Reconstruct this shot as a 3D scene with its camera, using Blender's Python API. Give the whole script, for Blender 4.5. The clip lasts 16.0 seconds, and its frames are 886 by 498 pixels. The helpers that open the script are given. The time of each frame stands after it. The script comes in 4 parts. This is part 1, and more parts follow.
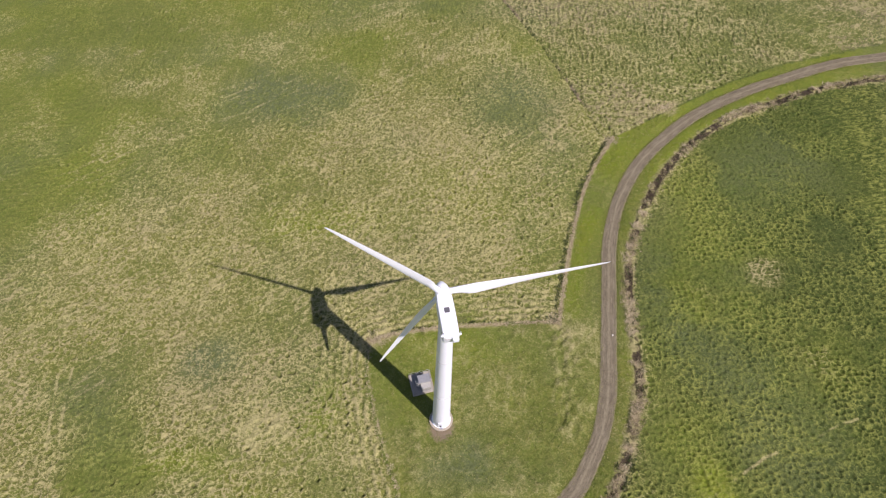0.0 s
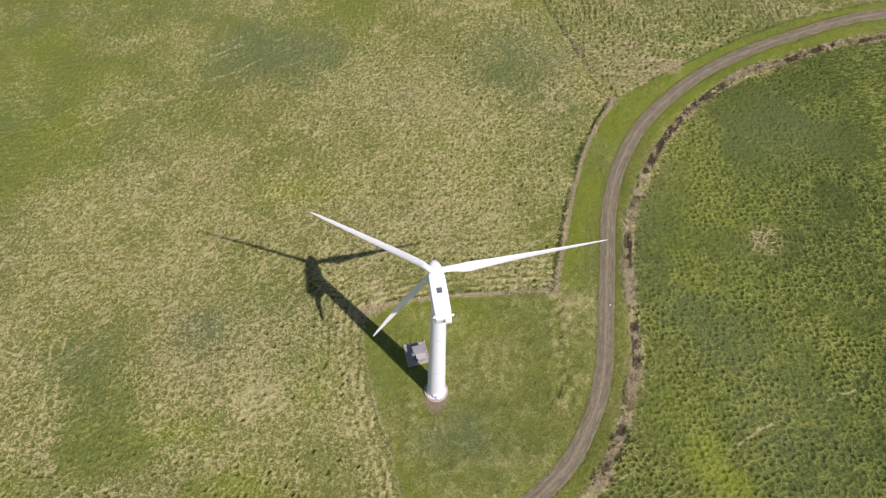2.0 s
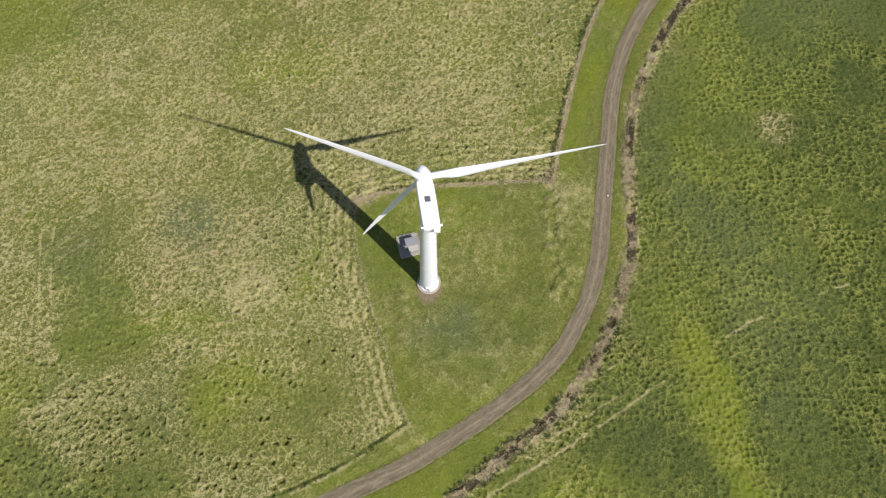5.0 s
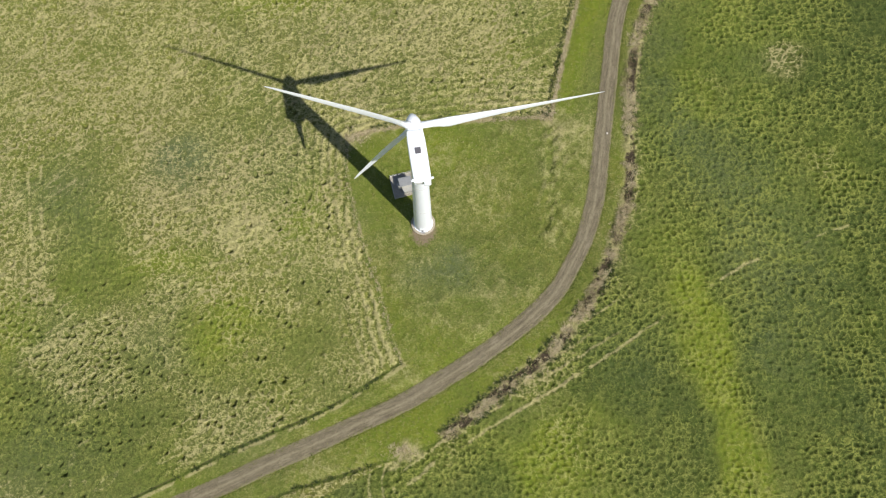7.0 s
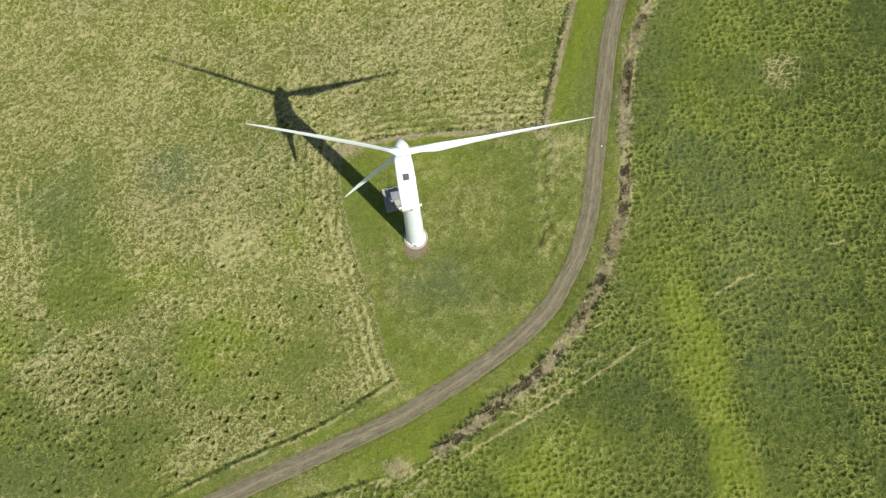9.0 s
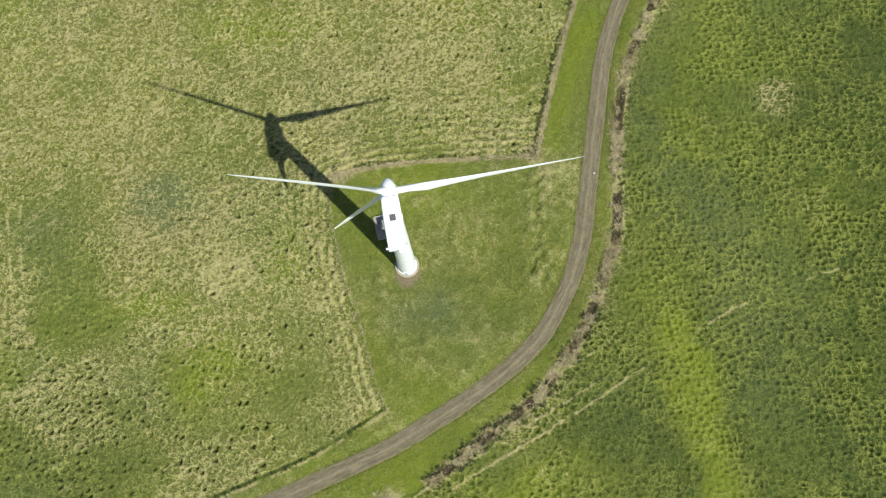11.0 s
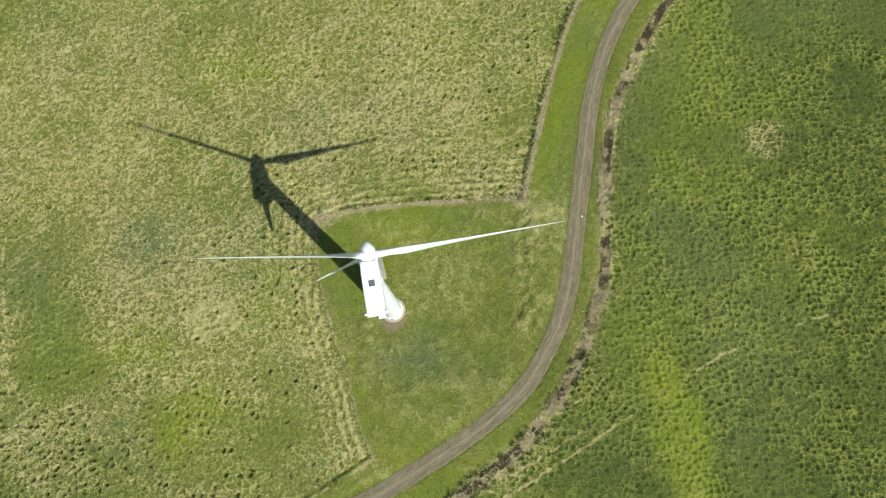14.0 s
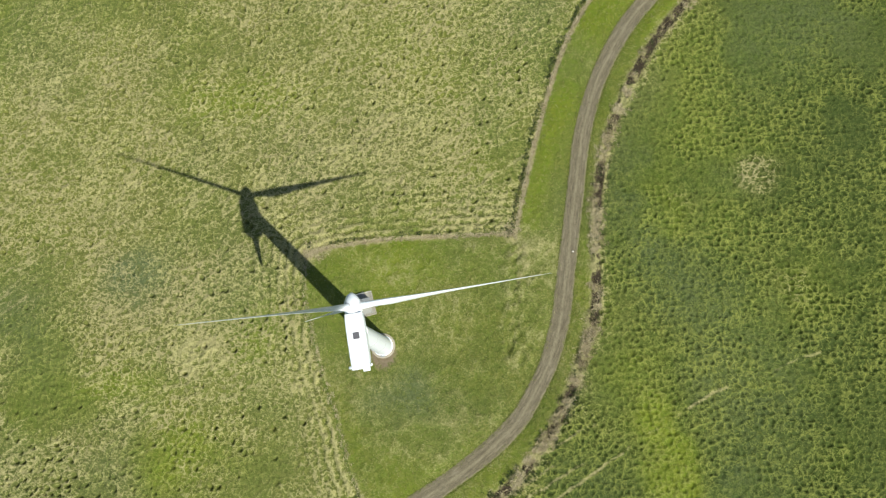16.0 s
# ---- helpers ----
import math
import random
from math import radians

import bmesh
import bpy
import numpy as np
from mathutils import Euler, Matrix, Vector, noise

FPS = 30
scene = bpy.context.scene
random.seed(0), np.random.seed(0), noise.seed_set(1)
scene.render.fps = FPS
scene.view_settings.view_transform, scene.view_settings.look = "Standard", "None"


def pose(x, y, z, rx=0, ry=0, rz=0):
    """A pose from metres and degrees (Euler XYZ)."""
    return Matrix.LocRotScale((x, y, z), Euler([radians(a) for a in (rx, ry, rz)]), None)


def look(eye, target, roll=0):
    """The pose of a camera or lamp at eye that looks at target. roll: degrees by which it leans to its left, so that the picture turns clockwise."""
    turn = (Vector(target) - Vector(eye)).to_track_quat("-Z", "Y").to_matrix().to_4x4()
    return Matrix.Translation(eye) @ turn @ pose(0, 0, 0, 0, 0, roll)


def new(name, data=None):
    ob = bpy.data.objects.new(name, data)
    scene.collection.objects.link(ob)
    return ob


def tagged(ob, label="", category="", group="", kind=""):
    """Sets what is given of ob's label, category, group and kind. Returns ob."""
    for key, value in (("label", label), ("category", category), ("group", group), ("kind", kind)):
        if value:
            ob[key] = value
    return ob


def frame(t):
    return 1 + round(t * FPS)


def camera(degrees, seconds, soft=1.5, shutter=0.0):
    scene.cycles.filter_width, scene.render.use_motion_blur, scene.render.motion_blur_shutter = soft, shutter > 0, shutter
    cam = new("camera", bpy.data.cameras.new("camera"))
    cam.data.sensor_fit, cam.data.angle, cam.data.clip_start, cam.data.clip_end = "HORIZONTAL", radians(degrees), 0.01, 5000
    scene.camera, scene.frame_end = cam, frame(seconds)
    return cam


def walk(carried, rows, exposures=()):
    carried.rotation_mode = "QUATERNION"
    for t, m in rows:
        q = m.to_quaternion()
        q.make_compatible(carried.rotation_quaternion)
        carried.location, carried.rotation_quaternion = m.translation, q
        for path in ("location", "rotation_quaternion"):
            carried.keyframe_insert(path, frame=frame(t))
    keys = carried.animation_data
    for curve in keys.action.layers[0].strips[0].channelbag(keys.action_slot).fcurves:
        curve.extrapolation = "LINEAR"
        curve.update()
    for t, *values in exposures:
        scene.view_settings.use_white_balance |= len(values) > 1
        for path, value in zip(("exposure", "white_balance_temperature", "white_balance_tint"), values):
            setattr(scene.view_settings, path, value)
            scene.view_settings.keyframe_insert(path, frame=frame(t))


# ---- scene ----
cam = camera(66.7, 16.0, soft=1.3)
# seconds, place of the eye, yaw, pitch and roll; the origin is the foot of the turbine's tower
ROWS = [
    (0.0, -2.80, -48.73, 124.97, -2.28, -54.44, 2.15),
    (0.5, -2.51, -47.35, 125.02, -2.30, -55.17, 2.09),
    (1.0, -2.19, -46.03, 125.03, -2.28, -55.85, 2.07),
    (1.5, -1.82, -44.81, 125.04, -2.27, -56.73, 2.08),
    (2.0, -1.42, -43.59, 125.03, -2.29, -58.87, 2.08),
    (2.5, -1.01, -42.34, 125.02, -2.29, -60.97, 2.07),
    (3.0, -0.64, -41.02, 124.99, -2.35, -63.06, 2.09),
    (3.5, -0.33, -39.57, 124.98, -2.45, -65.16, 2.22),
    (4.0, -0.08, -38.10, 124.98, -2.65, -67.27, 2.44),
    (6.5, 1.58, -31.14, 124.85, -3.79, -77.00, 3.49),
    (7.0, 1.96, -29.74, 124.85, -4.11, -78.77, 3.80),
    (7.5, 2.36, -28.39, 124.83, -4.30, -79.96, 3.96),
    (8.0, 2.74, -27.10, 124.84, -4.30, -79.92, 3.95),
    (8.5, 3.15, -25.81, 124.86, -4.05, -79.87, 3.67),
    (9.0, 3.59, -24.53, 124.90, -3.94, -79.85, 3.55),
    (11.5, 5.71, -18.33, 125.00, -3.72, -79.63, 3.29),
    (12.0, 6.15, -17.06, 125.04, -3.77, -79.57, 3.32),
    (12.5, 6.60, -15.74, 125.07, -3.71, -79.55, 3.28),
    (13.0, 6.99, -14.40, 125.11, -3.87, -79.51, 3.41),
    (13.5, 7.35, -13.03, 125.18, -3.90, -79.52, 3.44),
    (14.0, 7.74, -11.63, 125.26, -4.06, -79.52, 3.58),
    (14.5, 8.16, -10.16, 125.34, -4.07, -79.50, 3.58),
    (15.0, 8.64, -8.62, 125.41, -3.99, -79.47, 3.53),
    (15.5, 9.13, -7.08, 125.50, -3.89, -79.45, 3.42),
    (16.0, 9.58, -5.57, 125.63, -4.05, -79.29, 3.62),
]
walk(cam, [(t, pose(x, y, z, 90 + pitch, 0, yaw) @ pose(0, 0, 0, 0, 0, roll)) for t, x, y, z, yaw, pitch, roll in ROWS],
     exposures=[(0.0, 0.34, 6350, 30), (2.0, 0.32, 6350, 28), (4.2, 0.32, 6400, 22), (7.0, 0.37, 6500, 13), (9.0, 0.43, 6500, 8), (16.0, 0.43, 6500, 5)])

# ---- light: a clear day, the sun high behind the camera's right shoulder
SUN_WAY = Vector((-0.4595, 0.4601, -0.7597))
world = bpy.data.worlds.new("sky")
scene.world = world
world.use_nodes = True
wn = world.node_tree.nodes
sky = wn.new("ShaderNodeTexSky")
sky.sky_type = "NISHITA"
sky.sun_disc = False
sky.sun_elevation = radians(49.4)
sky.sun_rotation = radians(135)
wn["Background"].inputs["Strength"].default_value = 0.062
world.node_tree.links.new(sky.outputs[0], wn["Background"].inputs["Color"])
sun_data = bpy.data.lights.new("sun", "SUN")
sun_data.energy = 4.2
sun_data.angle = radians(0.53)
sun_data.color = (1.0, 0.95, 0.86)
sun = new("sun", sun_data)
sun.matrix_world = look((40, -40, 90), Vector((40, -40, 90)) + SUN_WAY)


# ---- materials
class Nodes:
    """A short way to write node materials."""

    def __init__(self, name, roughness=0.8, specular=0.3, metallic=0.0):
        self.mat = bpy.data.materials.new(name)
        self.mat.use_nodes = True
        self.tree = self.mat.node_tree
        self.bsdf = self.tree.nodes["Principled BSDF"]
        self.bsdf.inputs["Roughness"].default_value = roughness
        self.bsdf.inputs["Specular IOR Level"].default_value = specular
        self.bsdf.inputs["Metallic"].default_value = metallic
        self.coord = self.tree.nodes.new("ShaderNodeTexCoord").outputs["Object"]

    def put(self, socket, value):
        if isinstance(value, bpy.types.NodeSocket):
            self.tree.links.new(value, socket)
        elif isinstance(value, tuple) and len(value) == 3 and len(socket.default_value) == 4:
            socket.default_value = (*value, 1)
        else:
            socket.default_value = value

    def noise(self, scale, detail=3.0, rough=0.6, distort=0.0, stretch=None):
        n = self.tree.nodes.new("ShaderNodeTexNoise")
        vec = self.coord
        if stretch:
            m = self.tree.nodes.new("ShaderNodeMapping")
            m.inputs["Scale"].default_value = stretch
            self.put(m.inputs["Vector"], vec)
            vec = m.outputs[0]
        self.put(n.inputs["Vector"], vec)
        n.inputs["Scale"].default_value = scale
        n.inputs["Detail"].default_value = detail
        n.inputs["Roughness"].default_value = rough
        n.inputs["Distortion"].default_value = distort
        return n.outputs["Fac"]

    def attr(self, name):
        n = self.tree.nodes.new("ShaderNodeAttribute")
        n.attribute_name = name
        return n.outputs["Fac"]

    def maths(self, op, a, b=0.0, clamp=False):
        n = self.tree.nodes.new("ShaderNodeMath")
        n.operation, n.use_clamp = op, clamp
        self.put(n.inputs[0], a)
        self.put(n.inputs[1], b)
        return n.outputs[0]

    def span(self, v, a, b, c=0.0, d=1.0):
        n = self.tree.nodes.new("ShaderNodeMapRange")
        n.interpolation_type = "SMOOTHSTEP"
        for i, x in enumerate((v, a, b, c, d)):
            self.put(n.inputs[i], x)
        return n.outputs[0]

    def mix(self, fac, a, b):
        n = self.tree.nodes.new("ShaderNodeMix")
        n.data_type = "RGBA"
        self.put(n.inputs[0], fac)
        self.put(n.inputs[6], a)
        self.put(n.inputs[7], b)
        return n.outputs[2]

    def finish(self, colour, height=None, strength=0.5, distance=0.05):
        self.put(self.bsdf.inputs["Base Color"], colour)
        if height is not None:
            b = self.tree.nodes.new("ShaderNodeBump")
            b.inputs["Strength"].default_value = strength
            b.inputs["Distance"].default_value = distance
            self.put(b.inputs["Height"], height)
            self.put(self.bsdf.inputs["Normal"], b.outputs[0])
        return self.mat


def ground_material():
    n = Nodes("meadow", 0.9, 0.15)
    fine, mid, broad = n.noise(3.2, 5, 0.75, 0.5), n.noise(0.9, 5, 0.7, 0.8), n.noise(0.09, 4, 0.6)
    grain, strands = n.noise(8.0, 3, 0.7), n.noise(1.5, 4, 0.65, 0.6, (0.75, 1.5, 1.0))
    dry, rough = n.attr("dry"), n.attr("rough")

    def threads(scale, turn, stretch, width, seed):
        """Thin winding threads of fallen grass, broken here and there."""
        m = n.tree.nodes.new("ShaderNodeMapping")
        m.inputs["Rotation"].default_value = (0, 0, radians(turn))
        m.inputs["Scale"].default_value = (stretch, 1, 0)
        m.inputs["Location"].default_value = (seed, seed * 0.7, 0)
        n.put(m.inputs["Vector"], n.coord)
        keep, n.coord = n.coord, m.outputs[0]
        v = n.noise(scale, 2.0, 0.5, 0.5)
        gaps = n.noise(scale * 1.1, 3, 0.6)
        n.coord = keep
        thin = n.span(n.maths("ABSOLUTE", n.maths("SUBTRACT", v, 0.5)), width * 0.2, width, 1.0, 0.0)
        return n.maths("MULTIPLY", thin, n.span(gaps, 0.4, 0.56))

    def rims(scale, wobble):
        """The ragged rims of bleached grass between trodden hollows."""
        bend = n.tree.nodes.new("ShaderNodeTexNoise")
        n.put(bend.inputs["Vector"], n.coord)
        bend.inputs["Scale"].default_value, bend.inputs["Detail"].default_value = scale * 1.6, 2.0
        move = n.tree.nodes.new("ShaderNodeVectorMath")
        move.operation = "MULTIPLY_ADD"
        n.put(move.inputs[0], bend.outputs["Color"])
        move.inputs[1].default_value = (wobble, wobble, 0)
        n.put(move.inputs[2], n.coord)
        flat = n.tree.nodes.new("ShaderNodeVectorMath")
        flat.operation = "MULTIPLY"
        n.put(flat.inputs[0], move.outputs[0])
        flat.inputs[1].default_value = (1, 1, 0)
        v = n.tree.nodes.new("ShaderNodeTexVoronoi")
        v.feature = "DISTANCE_TO_EDGE"
        n.put(v.inputs["Vector"], flat.outputs[0])
        v.inputs["Scale"].default_value = scale
        return v.outputs["Distance"]
    rim_a, rim_b = rims(0.8, 1.3), rims(1.15, 1.0)
    choice = n.span(n.noise(0.16, 4, 0.65), 0.44, 0.56)
    mesh = n.mix(choice, n.span(rim_a, 0.02, 0.11, 1.0, 0.0), n.span(rim_b, 0.02, 0.13, 0.9, 0.0))
    swell = n.mix(choice, n.span(rim_a, 0.0, 0.36, 1.0, 0.0), n.span(rim_b, 0.0, 0.4, 0.8, 0.0))
    mesh = n.maths("MULTIPLY", n.maths("MULTIPLY", mesh, n.span(n.noise(0.85, 3), 0.38, 0.5, 0.1, 1.0)), rough)
    swell = n.maths("MULTIPLY", swell, rough)
    thread = n.maths("MULTIPLY", n.maths("MAXIMUM", threads(0.75, -34, 0.6, 0.045, 3.1), threads(0.95, 48, 0.75, 0.04, 17.3)), rough)
    thread = n.maths("MAXIMUM", n.maths("MULTIPLY", thread, 0.8), mesh)
    green = n.mix(n.span(fine, 0.33, 0.67), GRASS_DEEP, GRASS)
    olive = n.maths("ADD", n.maths("MULTIPLY", n.span(mid, 0.44, 0.6), 0.4), n.maths("MULTIPLY", dry, 1.25))
    green = n.mix(n.maths("MULTIPLY", olive, 0.95, True), green, n.mix(n.span(fine, 0.3, 0.7), GRASS_OLIVE_DEEP, GRASS_OLIVE))
    lush = n.maths("MULTIPLY", n.attr("lush"), n.span(fine, 0.3, 0.6, 0.55, 1.0))
    green = n.mix(lush, green, n.mix(n.span(mid, 0.35, 0.65), GRASS_LUSH, GRASS_YELLOW))
    grey = n.maths("MULTIPLY", n.attr("rush"), n.span(mid, 0.38, 0.56, 0.5, 1.0))
    green = n.mix(grey, green, n.mix(n.span(fine, 0.34, 0.66), GRASS_GREY_DEEP, GRASS_GREY))
    green = n.mix(n.maths("MULTIPLY", n.attr("deep"), n.span(fine, 0.3, 0.65, 1.0, 0.55)), green, (0.034, 0.056, 0.012))
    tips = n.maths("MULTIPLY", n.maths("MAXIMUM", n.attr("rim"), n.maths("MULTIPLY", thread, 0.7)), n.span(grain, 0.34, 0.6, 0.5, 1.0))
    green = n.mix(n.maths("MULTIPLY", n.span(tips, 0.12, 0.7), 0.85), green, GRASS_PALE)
    straw = n.mix(n.span(fine, 0.36, 0.64), STRAW_DARK, STRAW)
    straw = n.mix(n.maths("MULTIPLY", n.span(broad, 0.42, 0.62), 0.5), straw, STRAW_BROWN)
    amount = n.maths("ADD", n.attr("straw"), n.maths("MULTIPLY", n.maths("SUBTRACT", n.maths("ADD", fine, n.maths("MULTIPLY", grain, 0.5)), 0.75), 0.5))
    amount = n.maths("ADD", amount, n.maths("MULTIPLY", n.maths("ADD", n.maths("MULTIPLY", n.span(strands, 0.5, 0.62), 0.18), n.maths("MULTIPLY", thread, 1.25)), dry))
    col = n.mix(n.maths("MULTIPLY", n.span(amount, 0.2, 0.78), 0.82), green, straw)
    soil = n.mix(fine, SOIL_DARK, SOIL)
    bare = n.maths("ADD", n.attr("soil"), n.maths("MULTIPLY", n.maths("SUBTRACT", mid, 0.5), 1.2))
    col = n.mix(n.span(bare, 0.35, 0.8), col, soil)
    # dark brown laid on as shade in gaps, and as growth in ditches
    shade_and_growth = n.maths("ADD", n.attr("shade_and_growth"), n.maths("MULTIPLY", n.maths("SUBTRACT", fine, 0.5), 0.9))
    col = n.mix(n.span(shade_and_growth, 0.35, 0.7), col, n.mix(grain, (0.03, 0.024, 0.015), (0.085, 0.066, 0.043)))
    height = n.maths("ADD", n.maths("MULTIPLY", fine, 0.5), n.maths("MULTIPLY", mid, 0.5))
    height = n.maths("ADD", height, n.maths("MULTIPLY", swell, 0.4))
    return n.finish(col, height, 1.0, 0.3)


def blade_material(name, a, b, c):
    """Grass blades: a to b by the blades' tone, c for the dry tips."""
    n = Nodes(name, 0.75, 0.2)
    tone = n.attr("tone")
    col = n.mix(n.span(tone, 0.0, 0.5), a, b)
    col = n.mix(n.span(tone, 0.5, 1.0), col, c)
    col = n.mix(n.maths("MULTIPLY", n.noise(3.0), 0.3), col, a)
    return n.finish(col)


def plain(name, colour, other, scale, roughness=0.6, bump=0.2, distance=0.01, metallic=0.0, specular=0.3, amount=1.0):
    n = Nodes(name, roughness, specular, metallic)
    grain, wear = n.noise(scale, 5), n.noise(scale * 0.13, 4, 0.65)
    f = n.maths("ADD", n.maths("MULTIPLY", n.span(grain, 0.35, 0.75), 0.5), n.maths("MULTIPLY", n.span(wear, 0.4, 0.75), 0.5))
    return n.finish(n.mix(n.maths("MULTIPLY", f, amount), colour, other), grain, bump, distance)


def paint_material():
    """White turbine paint with faint runs of dirt down the surface."""
    n = Nodes("white_paint", 0.38, 0.45)
    runs = n.noise(1.6, 4, 0.6, 0.2, (1.0, 1.0, 0.06))
    specks = n.noise(9.0, 3)
    col = n.mix(n.maths("MULTIPLY", n.span(runs, 0.5, 0.8), 0.15), (0.85, 0.905, 0.955), (0.7, 0.73, 0.75))
    col = n.mix(n.maths("MULTIPLY", n.span(specks, 0.6, 0.8), 0.2), col, (0.6, 0.59, 0.56))
    return n.finish(col, specks, 0.05, 0.003)


def track_material():
    n = Nodes("gravel", 0.95, 0.15)
    fine, mid, broad = n.noise(5.0, 5, 0.8), n.noise(1.9, 5, 0.7, 0.6), n.noise(0.22, 3)
    col = n.mix(n.span(fine, 0.3, 0.7), (0.104, 0.09, 0.057), (0.212, 0.185, 0.12))
    col = n.mix(n.maths("MULTIPLY", n.span(broad, 0.4, 0.7), 0.4), col, (0.19, 0.17, 0.118))
    lane = n.tree.nodes.new("ShaderNodeCombineXYZ")
    n.put(lane.inputs[0], n.maths("MULTIPLY", n.attr("along"), 0.35))
    n.put(lane.inputs[1], n.maths("MULTIPLY", n.attr("across"), 2.6))
    keep, n.coord = n.coord, lane.outputs[0]
    streak = n.noise(1.0, 4, 0.65, 0.3)
    n.coord = keep
    col = n.mix(n.maths("MULTIPLY", n.span(streak, 0.5, 0.66), 0.5), col, (0.29, 0.258, 0.178))
    col = n.mix(n.maths("MULTIPLY", n.span(streak, 0.46, 0.34), 0.6), col, (0.1, 0.084, 0.058))
    crown = n.maths("ADD", n.attr("crown"), n.maths("MULTIPLY", n.maths("SUBTRACT", mid, 0.5), 1.4))
    col = n.mix(n.maths("MULTIPLY", n.span(crown, 0.3, 0.95), 0.5), col, (0.31, 0.28, 0.18))
    edge = n.maths("ADD", n.attr("edge"), n.maths("MULTIPLY", n.maths("SUBTRACT", mid, 0.5), 1.3))
    col = n.mix(n.span(edge, 0.5, 1.0), col, n.mix(fine, (0.10, 0.11, 0.04), (0.24, 0.22, 0.11)))
    return n.finish(col, n.maths("ADD", fine, mid), 0.7, 0.08)


GRASS_DEEP, GRASS, GRASS_OLIVE, GRASS_OLIVE_DEEP = (0.038, 0.064, 0.013), (0.106, 0.15, 0.026), (0.205, 0.208, 0.054), (0.11, 0.122, 0.031)
GRASS_YELLOW = (0.165, 0.198, 0.02)
GRASS_LUSH, GRASS_GREY, GRASS_GREY_DEEP = (0.14, 0.195, 0.017), (0.135, 0.165, 0.07), (0.072, 0.097, 0.037)
GRASS_PALE = (0.26, 0.288, 0.066)
STRAW, STRAW_DARK, STRAW_BROWN = (0.455, 0.425, 0.205), (0.28, 0.265, 0.108), (0.36, 0.31, 0.17)
SOIL, SOIL_DARK = (0.28, 0.225, 0.15), (0.13, 0.102, 0.066)
MEADOW = ground_material()
GRAVEL = track_material()
WHITE = paint_material()
BLADES_FIELD = blade_material("field_blades", (0.075, 0.105, 0.018), (0.2, 0.225, 0.045), (0.47, 0.425, 0.22))
BLADES_DRY = blade_material("dead_blades", (0.05, 0.038, 0.022), (0.38, 0.32, 0.185), (0.62, 0.545, 0.35))
BLADES_HEDGE = blade_material("hedge_blades", (0.03, 0.052, 0.014), (0.06, 0.085, 0.022), (0.26, 0.23, 0.11))
CONCRETE = plain("concrete", (0.36, 0.345, 0.3), (0.24, 0.23, 0.195), 6.0, 0.9, 0.4, 0.01)
PALE_CONCRETE = plain("pale_concrete", (0.43, 0.39, 0.31), (0.3, 0.27, 0.21), 5.0, 0.9, 0.3, 0.01)
CABINET = plain("cabinet_paint", (0.4, 0.4, 0.36), (0.29, 0.29, 0.26), 3.0, 0.55, 0.1)
CABINET_ROOF = plain("cabinet_roof", (0.27, 0.285, 0.29), (0.19, 0.2, 0.205), 2.5, 0.5, 0.1)
STEEL = plain("galvanised_steel", (0.55, 0.56, 0.56), (0.36, 0.37, 0.38), 12.0, 0.45, 0.1, 0.003, 0.8)
DARK = plain("dark_plastic", (0.045, 0.045, 0.05), (0.09, 0.09, 0.095), 8.0, 0.5)
SKYLIGHT = plain("hatch_plastic", (0.10, 0.10, 0.115), (0.16, 0.155, 0.165), 5.0, 0.35)
STONE = plain("pale_stone", (0.72, 0.7, 0.64), (0.5, 0.48, 0.43), 9.0, 0.9, 0.5)
SEAL = plain("grey_seal", (0.66, 0.67, 0.68), (0.56, 0.57, 0.58), 6.0, 0.6)


# ---- building helpers
def part(name, bm, material, parent=None, label="", smooth=False):
    me = bpy.data.meshes.new(name)
    bmesh.ops.recalc_face_normals(bm, faces=bm.faces)
    bm.to_mesh(me)
    bm.free()
    me.materials.append(material)
    if smooth:
        me.shade_smooth()
        me.set_sharp_from_angle(angle=radians(38))
    ob = new(name, me)
    ob.parent = parent
    return tagged(ob, label)


def empty(name, m, label, category, group=""):
    ob = new(name)
    ob.empty_display_size = 0.5
    ob.matrix_world = m
    return tagged(ob, label, category, group)


def box(size, at=(0, 0, 0), bevel=0.0, bm=None, turn=0.0, segments=2):
    """A bevelled box; at is the middle of its underside."""
    bm = bm or bmesh.new()
    m = pose(at[0], at[1], at[2] + size[2] / 2, 0, 0, turn) @ Matrix.Diagonal((*size, 1))
    made = bmesh.ops.create_cube(bm, size=1, matrix=m)["verts"]
    if bevel:
        edges = {e for v in made for e in v.link_edges}
        bmesh.ops.bevel(bm, geom=list(edges), offset=bevel, segments=segments, affect="EDGES", profile=0.6)
    return bm


def lathe(profile, sides=48, bm=None, m=None):
    """Turns a profile of (radius, height) round the z axis."""
    bm = bm or bmesh.new()
    m = m or Matrix()
    rings = []
    for r, z in profile:
        if r < 1e-4:
            rings.append([bm.verts.new(m @ Vector((0, 0, z)))])
        else:
            rings.append([bm.verts.new(m @ Vector((r * math.cos(a), r * math.sin(a), z))) for a in (2 * math.pi * i / sides for i in range(sides))])
    for a, b in zip(rings, rings[1:]):
        for i in range(sides):
            j = (i + 1) % sides
            face = [a[i % len(a)], a[j % len(a)], b[j % len(b)], b[i % len(b)]]
            face = list(dict.fromkeys(face))
            if len(face) > 2:
                bm.faces.new(face)
    for ring, flip in ((rings[0], True), (rings[-1], False)):
        if len(ring) > 2:
            bm.faces.new(ring[::-1] if flip else ring)
    return bm


